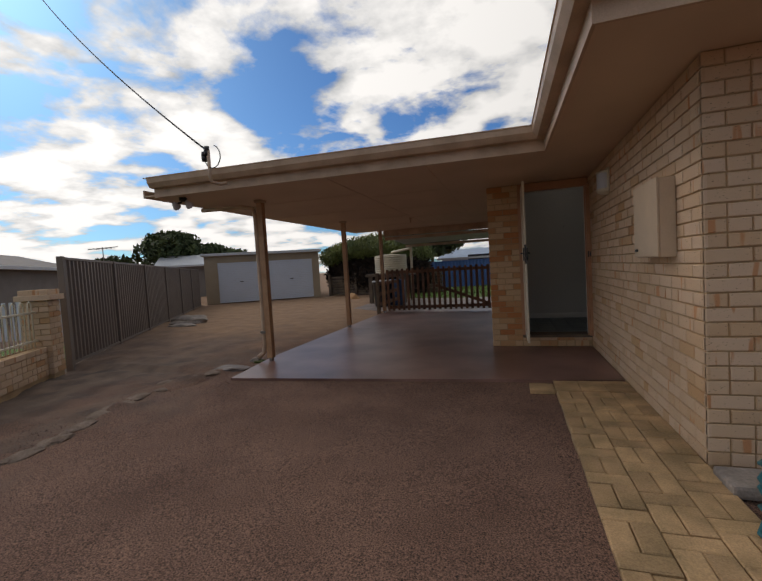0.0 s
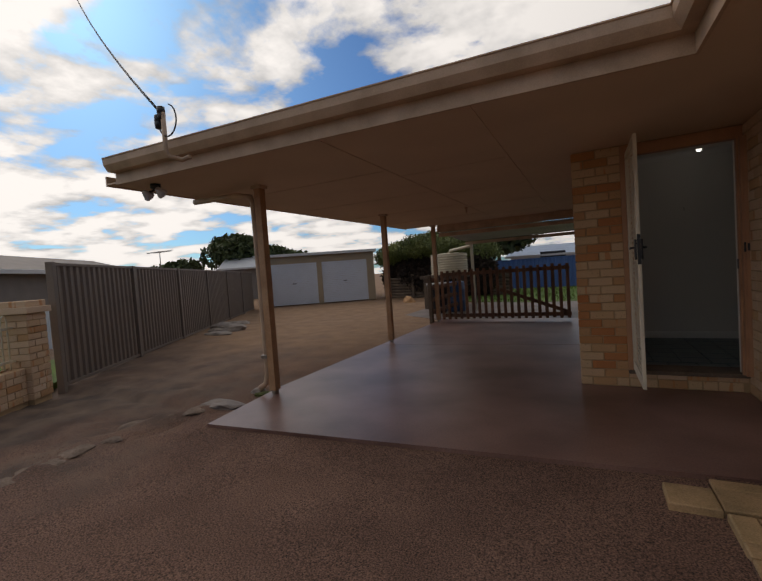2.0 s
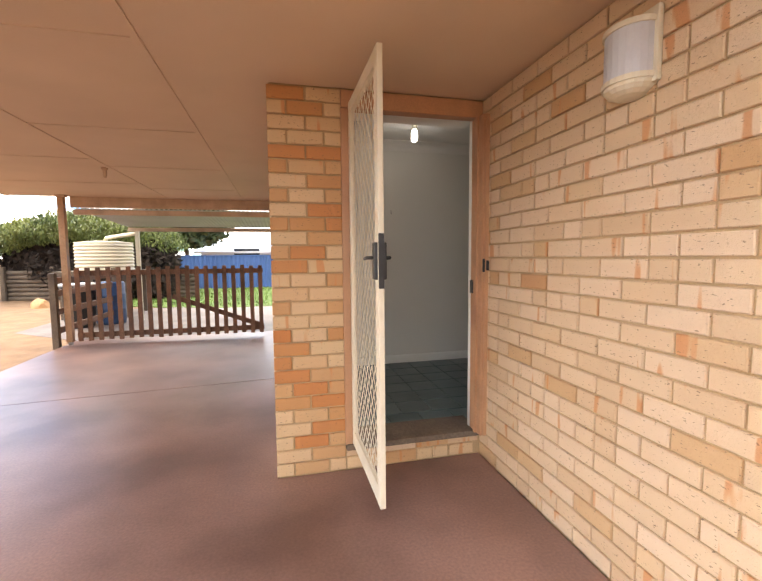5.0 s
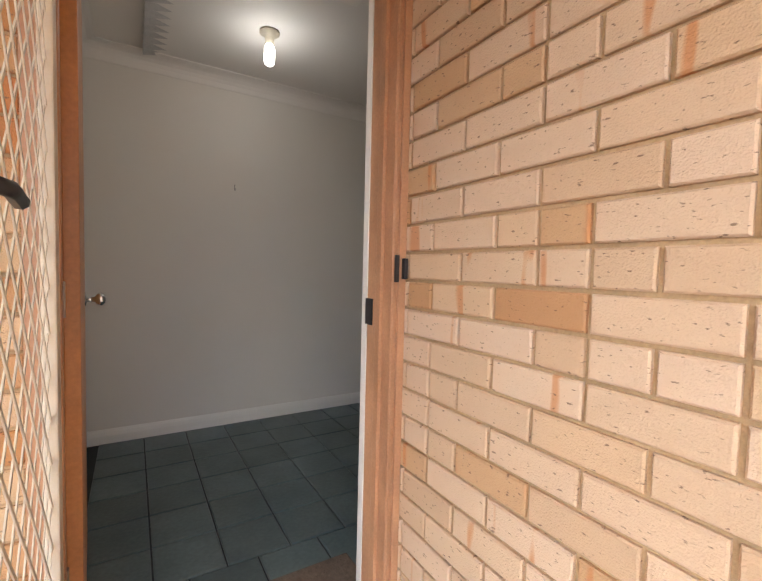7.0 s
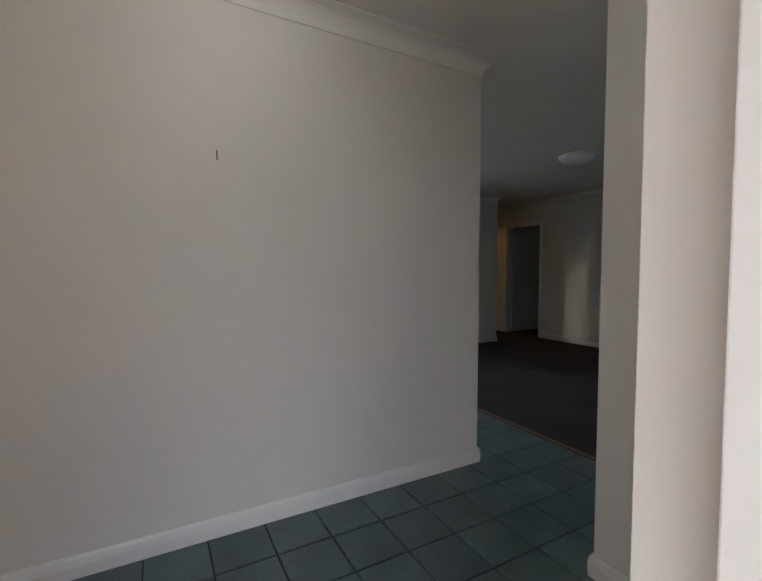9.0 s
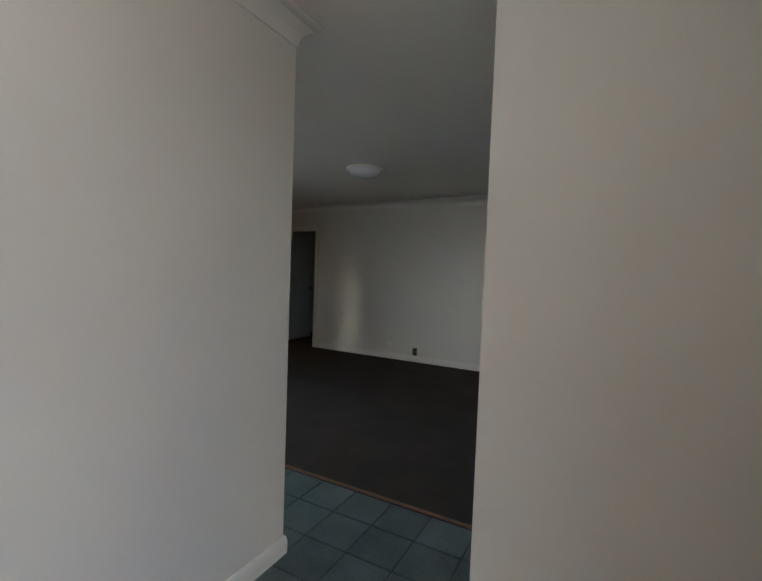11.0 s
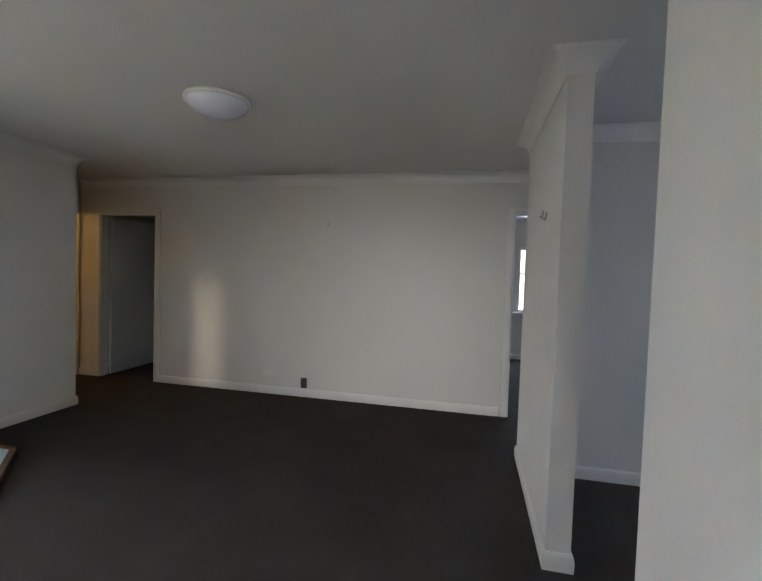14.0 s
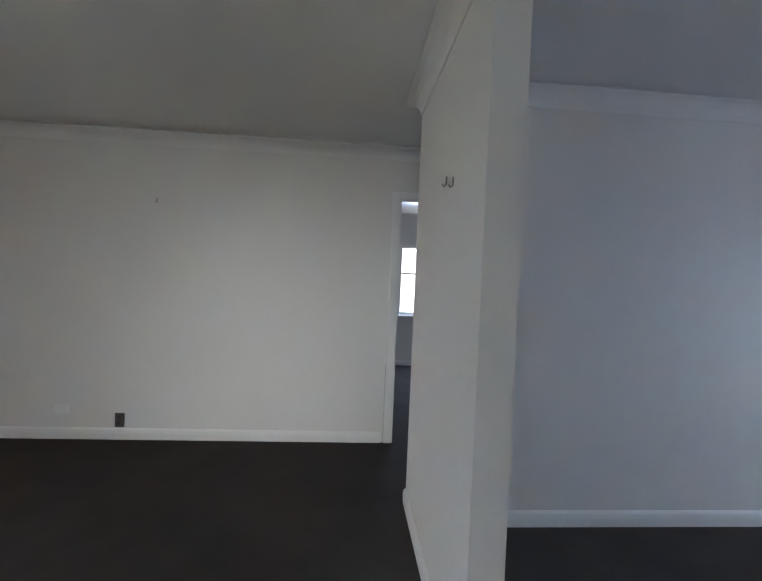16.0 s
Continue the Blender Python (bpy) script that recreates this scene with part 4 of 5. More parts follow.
# ---- sheds and neighbouring houses ----
SA, SB = Vector((-15.75, 17.8, 0)), Vector((-10.95, 20.95, 0))
sdir = (SB - SA).normalized()
sang = math.degrees(math.atan2(sdir.y, sdir.x))
SW = (SB - SA).length
shed = thing("garage_shed", "cream steel double garage with two white roller doors", "shed", at=SA, turn=sang)
D1, D2, DW, DH = 0.62, 3.12, 2.25, 2.08
for nm, lo, hi in [("wall_panel", (0, 0, 0), (D1, 0.06, 2.42)), ("wall_panel", (D1 + DW, 0, 0), (D2, 0.06, 2.42)), ("wall_panel", (D2 + DW, 0, 0), (SW, 0.06, 2.42)),
                   ("lintel", (D1, 0, DH), (D1 + DW, 0.06, 2.42)), ("lintel", (D2, 0, DH), (D2 + DW, 0.06, 2.42)), ("side_wall", (0, 0.06, 0), (0.06, 6, 2.42)), ("side_wall", (SW - 0.06, 0.06, 0), (SW, 6, 2.42)), ("back_wall", (0.06, 5.94, 0), (SW - 0.06, 6, 2.42))]:
    bm = bmesh.new()
    box(bm, lo, hi, 0.004)
    if nm == "wall_panel":
        x = lo[0] + 0.06
        while x < hi[0] - 0.03:
            box(bm, (x, -0.014, 0), (x + 0.03, 0.0, 2.42))
            x += 0.12
    part(nm, bm, M_SHED, shed)
bm = bmesh.new()
box(bm, (-0.12, -0.15, 2.42), (SW + 0.12, 6.1, 2.5), 0.01)
part("roof", bm, M_GREYROOF, shed)
bm = bmesh.new()
box(bm, (-0.14, -0.2, 2.43), (SW + 0.14, -0.151, 2.56), 0.008)
part("gutter", bm, M_WHITEROOF, shed)
bm = bmesh.new()
box(bm, (0, 0.02, 0), (DW, 0.045, 0.088), 0.006)
slat = mesh_of(bm, "slat")
slat.materials.append(M_ROLLER)
for d in (D1, D2):
    rd = new("roller_door")
    rd.parent, rd.location = shed, (d, 0, 0)
    for i in range(22):
        piece("slat", slat, rd, Matrix.Translation((0, 0, 0.03 + i * 0.093)))
    bm = bmesh.new()
    box(bm, (DW / 2 - 0.09, -0.005, 1.05), (DW / 2 + 0.09, 0.022, 1.09), 0.004)
    part("handle", bm, M_BLACK, rd)


def house(name, label, at, turn, lx, ly, h, ridge, wall_m, roof_m, wins=()):
    th = thing(name, label, "building", at=at, turn=turn)
    bm = bmesh.new()
    box(bm, (0, 0, -0.1), (lx, ly, h))
    part("wall", bm, wall_m, th)
    bm = bmesh.new()
    e = 0.35
    a = [bm.verts.new(p) for p in ((-e, -e, h), (lx + e, -e, h), (lx + e, ly + e, h), (-e, ly + e, h))]
    b = [bm.verts.new(p) for p in ((-e, ly / 2, h + ridge), (lx + e, ly / 2, h + ridge))]
    for f in ((a[0], a[1], b[1], b[0]), (a[2], a[3], b[0], b[1]), (a[1], a[2], b[1]), (a[3], a[0], b[0]), (a[3], a[2], a[1], a[0])):
        bm.faces.new(f)
    part("roof", bm, roof_m, th)
    bm = bmesh.new()
    box(bm, (-e, -e - 0.08, h - 0.06), (lx + e, -e, h + 0.08), 0.01)
    part("gutter", bm, M_WHITEROOF, th)
    for nm, lo, hi, m in wins:
        bm = bmesh.new()
        box(bm, lo, hi, 0.01)
        part(nm, bm, m, th)
    return th


M_GREYWALL = mat("grey_wall", (0.24, 0.21, 0.19), 0.7, 0.15, 2, 60, 0.05)
house("neighbour_garage", "grey neighbouring garage with a white roller door behind the fence", (-17.2, 7.9, 0), ang - 0, 11, 6, 2.15, 0.95, M_GREYWALL, M_GREYWALL,
      [("garage_door", (-0.05, 1.2, 0), (-0.001, 4.2, 1.85), M_ROLLER)])
house("far_house", "white-roofed house beyond the back fence", (-26.5, 25.5, 0), sang, 8, 5, 2.4, 0.95, M_GREYWALL, M_WHITEROOF)
house("blue_roofed_house", "blue-roofed house beyond the blue fence", (-6.2, 33, 0), 2, 12, 8, 1.75, 0.85, M_WHITEROOF, M_BLUEROOF,
      [("window", (2, -0.04, 1.0), (3.6, -0.001, 2.0), M_BLACK)])
house("second_blue_house", "second blue-roofed house beyond the fence", (4.5, 42, 0), -4, 14, 9, 2.6, 1.6, M_WHITEROOF, M_BLUEROOF)
an = thing("roof_antenna", "thin television antenna above the neighbouring roof", "antenna", at=(-18.3, 14.5, 0))
bm = bmesh.new()
tube(bm, [(0, 0, 2.2), (0, 0, 2.98)], 0.02, 6)
part("mast", bm, M_STEEL, an)
for i in range(5):
    bm = bmesh.new()
    tube(bm, [(-0.5 + i * 0.24, -0.25, 2.93), (-0.5 + i * 0.24, 0.25, 2.93)], 0.012, 5)
    part("rod", bm, M_STEEL, an)
bm = bmesh.new()
tube(bm, [(-0.9, 0, 2.93), (0.9, 0, 2.95)], 0.014, 5)
part("boom", bm, M_STEEL, an)

bf = thing("blue_fence", "blue ribbed steel fence behind the lawn", "fence", at=(-7.0, 25.0, 0), turn=-1)
bm = bmesh.new()
corrugated(bm, (0, 0, 0.0), (1, 0, 0), (0, 0, 1), 2.36, 1.5, 0.19, 0.05, 4)
bsheet = mesh_of(bm, "sheet")
bsheet.materials.append(M_BLUE)
bm = bmesh.new()
box(bm, (-0.03, -0.05, 0), (0.03, 0.05, 1.54), 0.004)
box(bm, (0.03, -0.04, 1.48), (2.33, 0.04, 1.53), 0.004)
bpost = mesh_of(bm, "post")
bpost.materials.append(M_BLUE)
for i in range(9):
    piece("sheet", bsheet, bf, Matrix.Translation((i * 2.36, 0, 0)))
    piece("post", bpost, bf, Matrix.Translation((i * 2.36, 0, 0)))

bm = bmesh.new()
prism(bm, [(-7.5, 19.0), (-3.2, 16.9), (12, 16.9), (12, 24.9), (-7.5, 24.9)], -0.05, 0.0)
tagged(part("lawn", bm, M_LAWN), "bright green back lawn", "lawn", kind="structure")
bm = bmesh.new()
prism(bm, [(-22, 3.0), (-9.4, 7.3), (-7.5, 3.9), (-5, -4), (-22, -6)], -0.06, 0.03)
tagged(part("neighbour_lawn", bm, M_LAWN), "green lawn of the neighbouring garden", "lawn", kind="structure")
bm = bmesh.new()
for i in range(9000):
    if i < 6000:
        x, y, z = rng.uniform(-7, 2), rng.uniform(17, 24.8), 0.0
        if x < -3.2 and y < 19 - (x + 7.5) * 0.49:
            continue
    else:
        x, y, z = rng.uniform(-11.5, -8.4), rng.uniform(1.5, 4.6), 0.03
    h, a = rng.uniform(0.04, 0.11), rng.uniform(0, 6.28)
    w = 0.012
    bm.faces.new([bm.verts.new(p) for p in ((x - w * math.cos(a), y - w * math.sin(a), z), (x + w * math.cos(a), y + w * math.sin(a), z), (x + rng.uniform(-0.04, 0.04), y + rng.uniform(-0.04, 0.04), z + h))])
tagged(part("grass", bm, M_GRASS), "short green grass blades on the lawns", "grass", kind="stuff")
pf = thing("white_picket_fence", "white picket fence in the neighbouring garden", "fence", at=(-13.4, 7.2, 0), turn=ang - 90)
bm = bmesh.new()
prism(bm, [(0, 0), (0.08, 0), (0.08, 0.02), (0, 0.02)], 0.05, 1.0)
wp = mesh_of(bm, "picket")
wp.materials.append(M_ROLLER)
for i in range(24):
    piece("picket", wp, pf, Matrix.Translation((-1.5 + i * 0.15, 0, 0)))

# ---- water tank, retaining wall, rocks ----
tk = thing("water_tank", "cream corrugated rainwater tank on a timber stand", "water tank", at=(-5.55, 16.2, 0))
bm = bmesh.new()
pr = [(0.001, 1.12), (0.62, 1.12)]
for i in range(36):
    pr.append((0.62 + 0.016 * math.sin(i * math.pi / 2.2), 1.12 + i * 0.0186))
pr += [(0.62, 1.795), (0.3, 1.83), (0.001, 1.84)]
lathe(bm, pr, (0, 0, 0), 40)
part("body", bm, M_TANK, tk)
bm = bmesh.new()
box(bm, (-0.8, -0.8, 1.0), (0.8, 0.8, 1.11), 0.01)
part("deck", bm, M_SLEEPER, tk)
for x, y in ((-0.65, -0.65), (0.65, -0.65), (-0.65, 0.65), (0.65, 0.65)):
    bm = bmesh.new()
    box(bm, (x - 0.07, y - 0.07, -0.05), (x + 0.07, y + 0.07, 1.0), 0.008)
    part("leg", bm, M_SLEEPER, tk)
bm = bmesh.new()
tube(bm, [(0.1, -0.2, 1.83), (0.15, -0.25, 1.90), (0.6, -0.7, 1.93), (1.10, -1.2, 1.96)], 0.045, 10)
part("inlet_pipe", bm, M_TANK, tk)
br = thing("blue_barrel", "blue plastic drum behind the gate", "barrel", at=(-4.92, 14.6, 0))
bm = bmesh.new()
lathe(bm, [(0.001, 0), (0.27, 0), (0.285, 0.05), (0.285, 0.3), (0.295, 0.32), (0.285, 0.34), (0.285, 0.6), (0.295, 0.62), (0.285, 0.64), (0.285, 0.86), (0.26, 0.9), (0.001, 0.9)], (0, 0, 0), 24)
part("drum", bm, M_DRUM, br)

tb = thing("storage_tub", "black plastic tub with a pale lid stored behind the gate", "tub", at=(-5.35, 14.2, 0))
bm = bmesh.new()
lathe(bm, [(0.001, 0), (0.24, 0), (0.26, 0.03), (0.30, 0.80), (0.32, 0.81), (0.32, 0.85), (0.001, 0.85)], (0, 0, 0), 20)
part("tub", bm, M_BLACK, tb)
bm = bmesh.new()
lathe(bm, [(0.001, 0.852), (0.33, 0.852), (0.33, 0.885), (0.29, 0.90), (0.001, 0.91)], (0, 0, 0), 20)
part("lid", bm, M_GREYROOF, tb)
rw = thing("sleeper_wall", "weathered horizontal log retaining wall at the yard's end", "retaining wall", at=(-10.6, 21.4, 0), turn=-8)
bm = bmesh.new()
tube(bm, [(0, 0, 0), (3.2, 0, 0.0)], 0.075, 8)
lg = mesh_of(bm, "log")
lg.materials.append(M_SLEEPER)
for j in range(2):
    for i in range(7):
        piece("log", lg, rw, Matrix.Translation((j * 3.2 + rng.uniform(-0.02, 0.02), rng.uniform(-0.02, 0.02), 0.05 + i * 0.148)))
bm = bmesh.new()
box(bm, (-0.07, -0.16, -0.1), (0.07, -0.05, 1.15), 0.01)
rp = mesh_of(bm, "post")
rp.materials.append(M_SLEEPER)
for x in (0.1, 1.7, 3.2, 4.8):
    piece("post", rp, rw, Matrix.Translation((x, 0, 0)))


def rock(x, y, z, sx, sy, sz, label, m=M_ROCK, seed=0, nm="rock"):
    bm = bmesh.new()
    bmesh.ops.create_icosphere(bm, subdivisions=3, radius=1)
    for v in bm.verts:
        k = 1 + 0.35 * noise.noise(v.co * 1.3 + Vector((seed, 0, 0))) + 0.12 * noise.noise(v.co * 4 + Vector((seed, 5, 0)))
        v.co = Vector((v.co.x * k * sx, v.co.y * k * sy, max(v.co.z * k * sz, -0.3 * sz)))
    ob = part(nm, bm, m)
    ob.location = (x, y, z)
    return tagged(ob, label, "rock", "loose rocks")


rock(-10.7, 10.9, 0.0, 0.65, 0.35, 0.2, "pale grey rubble heap by the boundary fence", seed=1, nm="rubble")
rock(-10.2, 10.2, 0.0, 0.45, 0.22, 0.06, "flat pale stone on the bare earth", seed=2)
rock(-11.6, 12.3, 0.0, 0.5, 0.25, 0.07, "flat pale stone on the bare earth", seed=3)
rock(-4.95, 5.55, -0.02, 0.28, 0.13, 0.05, "broken concrete lump at the slab corner", M_SLAB2, 4)
rock(-4.88, 6.05, -0.01, 0.10, 0.07, 0.05, "small pale stone at the post foot", seed=5)
rock(-8.15, 18.6, 0.0, 0.26, 0.2, 0.24, "orange stone pile before the log wall", M_BRICK_ORANGE, 6)
rock(-4.78, 6.02, -0.02, 0.12, 0.1, 0.025, "moss tuft at the post foot", M_MOSS, 7, "moss")
for i in range(11):
    y = 2.5 + 0.29 * i
    x = -5.12 - 0.22 * math.sin(y * 1.7) + rng.uniform(-0.08, 0.1)
    rock(x, y, -0.035, rng.uniform(0.07, 0.17), rng.uniform(0.10, 0.2), 0.035, "flat broken lump along the washed-out drive edge", M_CLOD, seed=20 + i)
for i in range(26):
    x = rng.uniform(-8.6, -5.4)
    y = rng.uniform(2.4, 9.0)
    if x + 0.65 * y > -4.0 + 0.65 * 2.0 - 1.4 or x < -7.95 - 0.655 * (y - 5.45) + 0.25 or (y < 5.2 and x < -7.3):
        continue
    k = rng.uniform(0.02, 0.055)
    rock(x, y, -0.04, k * 1.4, k, k * 0.8, "small clod of earth on the bare ground", M_CLOD, seed=40 + i, nm="clod")
peb = bmesh.new()
for i in range(16000):
    x, y = rng.uniform(-5.6, -0.74), 0.9 + 4.2 * rng.random() ** 1.2
    if y > 4.98 + (x + 4.566) * 0.07 and x > -4.6:
        continue
    r = rng.uniform(0.0025, 0.008)
    c = Vector((x, y, -0.034 + (0.012 * noise.noise((x * 1.7, y * 1.7, 3)) if x > -4.9 else 0)))
    v = [peb.verts.new(c + Vector((rng.uniform(0.7, 1.3) * r * math.cos(a), rng.uniform(0.7, 1.3) * r * math.sin(a), 0))) for a in (0, 1.6, 3.1, 4.7)]
    top = peb.verts.new(c + Vector((0, 0, r * 1.1)))
    for k in range(4):
        peb.faces.new((v[k], v[(k + 1) % 4], top))
tagged(part("gravel_stones", peb, M_STONES), "loose brown gravel stones on the drive", "gravel", kind="stuff")


# ---- trees and the hedge ----
def leaf_quads(bm, centre, radii, count, size, droop=0.0, seed=0, low=-1.0):
    r = random.Random(seed)
    c = Vector(centre)
    for _ in range(count):
        d = Vector((r.gauss(0, 1), r.gauss(0, 1), r.gauss(0, 1))).normalized()
        if d.z < low:
            continue
        k = r.uniform(0.72, 1.03) * (1 + 0.22 * noise.noise(d * 2.3 + Vector((seed, 0, 0))))
        p = c + Vector((d.x * radii[0], d.y * radii[1], d.z * radii[2])) * k
        a = Vector((r.gauss(0, 1), r.gauss(0, 1), r.gauss(0, 1))).normalized()
        b = a.orthogonal().normalized()
        a = (a - Vector((0, 0, droop))).normalized()
        s = size * r.uniform(0.6, 1.5)
        q = [bm.verts.new(p + x) for x in (-a * s, b * s * 0.5, a * s, -b * s * 0.5)]
        bm.faces.new(q)


def tree(name, label, at, h, crown, count, size, material, seed):
    th = thing(name, label, "tree", at=at)
    r = random.Random(seed)
    tr = bmesh.new()
    tube(tr, [(0, 0, -0.1), (0.1, 0.05, h * 0.3), (0, 0.1, h * 0.6), (0.1, 0, h * 0.85)], 0.2, 8, [0.04 * h, 0.032 * h, 0.02 * h, 0.008 * h])
    for i in range(7):
        a = i * 0.9 + r.uniform(0, 0.4)
        tube(tr, [(0.05, 0.05, h * 0.45), (crown[0] * 0.4 * math.cos(a), crown[1] * 0.4 * math.sin(a), h * 0.62), (crown[0] * 0.8 * math.cos(a), crown[1] * 0.8 * math.sin(a), h * r.uniform(0.65, 0.85))],
             0.1, 6, [0.016 * h, 0.011 * h, 0.004 * h])
    part("trunk", tr, M_BARK, th)
    cr = bmesh.new()
    for i in range(16):
        a, e = r.uniform(0, 6.28), r.uniform(-0.35, 0.9)
        k = r.uniform(0.35, 0.68)
        c = (crown[0] * k * math.cos(a), crown[1] * k * math.sin(a), h * 0.7 + crown[2] * 0.55 * e)
        s = r.uniform(0.36, 0.52)
        leaf_quads(cr, c, (crown[0] * s, crown[1] * s, crown[2] * s), count // 16, size, 0.2, seed + i)
    leaf_quads(cr, (0, 0, h * 0.7), (crown[0] * 0.6, crown[1] * 0.6, crown[2] * 0.6), count // 3, size * 1.5, 0, seed + 77)
    part("crown", cr, material, th)
    return th


tree("round_tree", "dense dark green round-headed tree behind the sheds", (-28.6, 29.0, 0), 5.7, (2.5, 2.5, 2.1), 8000, 0.17, M_LEAF, 11)
tree("wide_tree", "wide green tree behind the garage shed", (-26.2, 33.0, 0), 4.3, (2.9, 2.6, 1.5), 7000, 0.17, M_LEAF, 23)
tree("far_tree", "dark distant tree top over the neighbouring roof", (-31.0, 25.0, 0), 3.5, (2.2, 2, 1.1), 2500, 0.17, M_LEAF, 31)
tree("street_tree", "dark green tree over the far street", (-32.0, 9.0, 0), 4.2, (3.0, 3, 2.2), 3500, 0.2, M_LEAF, 37)
tree("back_tree", "dark tree behind the blue fence", (-6.5, 30.0, 0), 4.3, (2.6, 2.6, 1.6), 4500, 0.16, M_LEAF, 41)
tree("skyline_tree", "small distant tree above the blue roofs", (1.5, 52.0, 0), 5.8, (1.9, 1.9, 1.6), 1800, 0.2, M_LEAF, 43)

hd = thing("overgrown_hedge", "large overgrown hedge with yellow-green drooping top and hollow darkened by shade-toned twigs", "hedge", at=(0, 0, 0))
cr = bmesh.new()
r2 = random.Random(6)
for i in range(34):
    s = i / 33
    c = (-10.7 + 5.3 * s, 22.4 - 1.8 * s + r2.uniform(-0.6, 0.6), 1.95 + 0.5 * math.sin(math.pi * s) + r2.uniform(-0.15, 0.25))
    leaf_quads(cr, c, (0.85, 0.9, 0.5), 1700, 0.048, 1.2, 60 + i)
part("leafy_top", cr, M_LEAF2, hd)
# Near-black quads under the leafy top paint the hollow's shade.
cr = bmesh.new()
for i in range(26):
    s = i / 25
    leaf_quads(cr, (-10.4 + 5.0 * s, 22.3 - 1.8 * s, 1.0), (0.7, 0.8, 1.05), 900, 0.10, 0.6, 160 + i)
part("dark_underside", cr, M_TWIG_SHADE, hd)
for i in range(7):
    bm = bmesh.new()
    x = -10.2 + i * 0.76
    tube(bm, [(x, 22.7 - i * 0.32, -0.05), (x + r2.uniform(-0.2, 0.2), 22.6 - i * 0.3, 0.9), (x + r2.uniform(-0.3, 0.3), 22.5 - i * 0.32, 1.9)], 0.08, 7, [0.11, 0.08, 0.04])
    part("stem", bm, M_BARK, hd)

# ---- rooms: floors and ceiling ----
entry_floor = solid("floor_tiled", (-1.12, 7.2, 0.0), (2.09, 12.42, FL - 0.008), M_GROUT, "blue-grey slate look tiled entry floor", "tiled floor")
solid("floor_lounge_carpet", (2.09, 7.99, 0.0), (5.82, 14.9, FL), M_CARPET, "dark brown ribbed carpet floor", "carpet")
solid("floor_dining_carpet", (0.9, 3.6, 0.0), (5.82, 7.99, FL), M_CARPET, "dark brown ribbed carpet floor", "carpet")
solid("floor_bedroom_carpet", (5.82, 3.6, 0.0), (9.2, 14.9, FL), M_CARPET, "dark brown carpet in the far bedrooms", "carpet")
bm = bmesh.new()
box(bm, (2.075, 8.05, FL), (2.105, 12.32, FL + 0.005), 0.002)
tagged(part("trim_carpet_edge", bm, M_TIMBER), "brown metal strip where tile meets carpet", "trim", kind="structure")
bm = bmesh.new()
prism(bm, [(-1.36, 7.13), (0.02, 7.13), (0.02, 3.5), (9.3, 3.5), (9.3, 15.0), (-1.36, 15.0)], CE, CE + 0.06)
tagged(part("ceiling", bm, M_CEIL), "flat off-white plaster ceiling", "ceiling", kind="structure")


def wall(name, lo, hi, label="plain off-white painted plaster wall"):
    return solid(name, (*lo, FL - 0.02), (*hi, CE + 0.01), M_WALL, label, "wall")


wall("wall_entry_west", (-1.119, 7.372), (-1.02, 9.03))
solid("wall_entry_door_right", (0.0, 7.2005, 0.0), (1.24, 7.28, CE + 0.01), M_WALL, "plain off-white wall beside the side door", "wall")
solid("wall_entry_door_head", (-1.02, 7.372, 2.362), (0.0, 7.44, CE + 0.01), M_WALL, "plain wall over the side door", "wall")
solid("wall_entry_door_left", (-1.02, 7.372, 0.0), (-0.942, 7.44, CE + 0.01), M_WALL, "plain wall beside the side door", "wall")
solid("wall_brick_head", (-0.945, 7.13, 2.40), (0.02, 7.36, CE + 0.01), M_MORTAR, "brickwork over the side door", "brick wall")
wall("wall_entry_north", (-1.119, 9.03), (1.405, 9.13))
wall("wall_hall_south", (1.13, 7.941), (2.49, 8.052))
wall("wall_hall_return", (1.13, 7.2805), (1.24, 7.941))
wall("wall_dining_west", (1.14, 3.72), (1.24, 7.2))
wall("wall_stub", (3.51, 7.945), (4.80, 8.062), "off-white stub wall between lounge and dining room")
wall("wall_dining_east", (4.56, 3.72), (4.80, 7.945))
wall("wall_lounge_north", (3.0, 12.32), (4.79, 12.42))
wall("wall_lounge_north_west", (-1.119, 12.32), (0.9, 12.42))
solid("wall_lounge_north_head", (0.9, 12.32, 2.25), (3.0, 12.42, CE + 0.01), M_WALL, "plain wall over the glass door", "wall")
wall("wall_kitchen_west", (-1.119, 9.13), (-1.02, 9.7))
wall("wall_kitchen_west_north", (-1.119, 10.9), (-1.02, 12.32))
solid("wall_kitchen_west_sill", (-1.119, 9.7, 0.0), (-1.02, 10.9, 1.12), M_WALL, "plain wall under the added kitchen window", "wall")
solid("wall_kitchen_west_head", (-1.119, 9.7, 2.1), (-1.02, 10.9, CE + 0.01), M_WALL, "plain wall over the added kitchen window", "wall")
wall("wall_hall_west", (4.69, 12.42), (4.79, 15.0))
DH2 = FL + 2.06
wall("wall_lounge_east", (5.76, 8.13), (5.86, 12.23))
wall("wall_lounge_east_pier", (5.76, 13.05), (5.86, 13.36))
solid("wall_lounge_east_head", (5.76, 12.23, DH2), (5.86, 13.05, CE + 0.01), M_WALL, "plain wall over the bedroom door", "wall")
solid("wall_bedroom_head", (5.76, 7.22, DH2), (5.86, 8.13, CE + 0.01), M_WALL, "plain wall over the bedroom door", "wall")
wall("wall_hall_east_south", (5.76, 3.72), (5.86, 7.22))
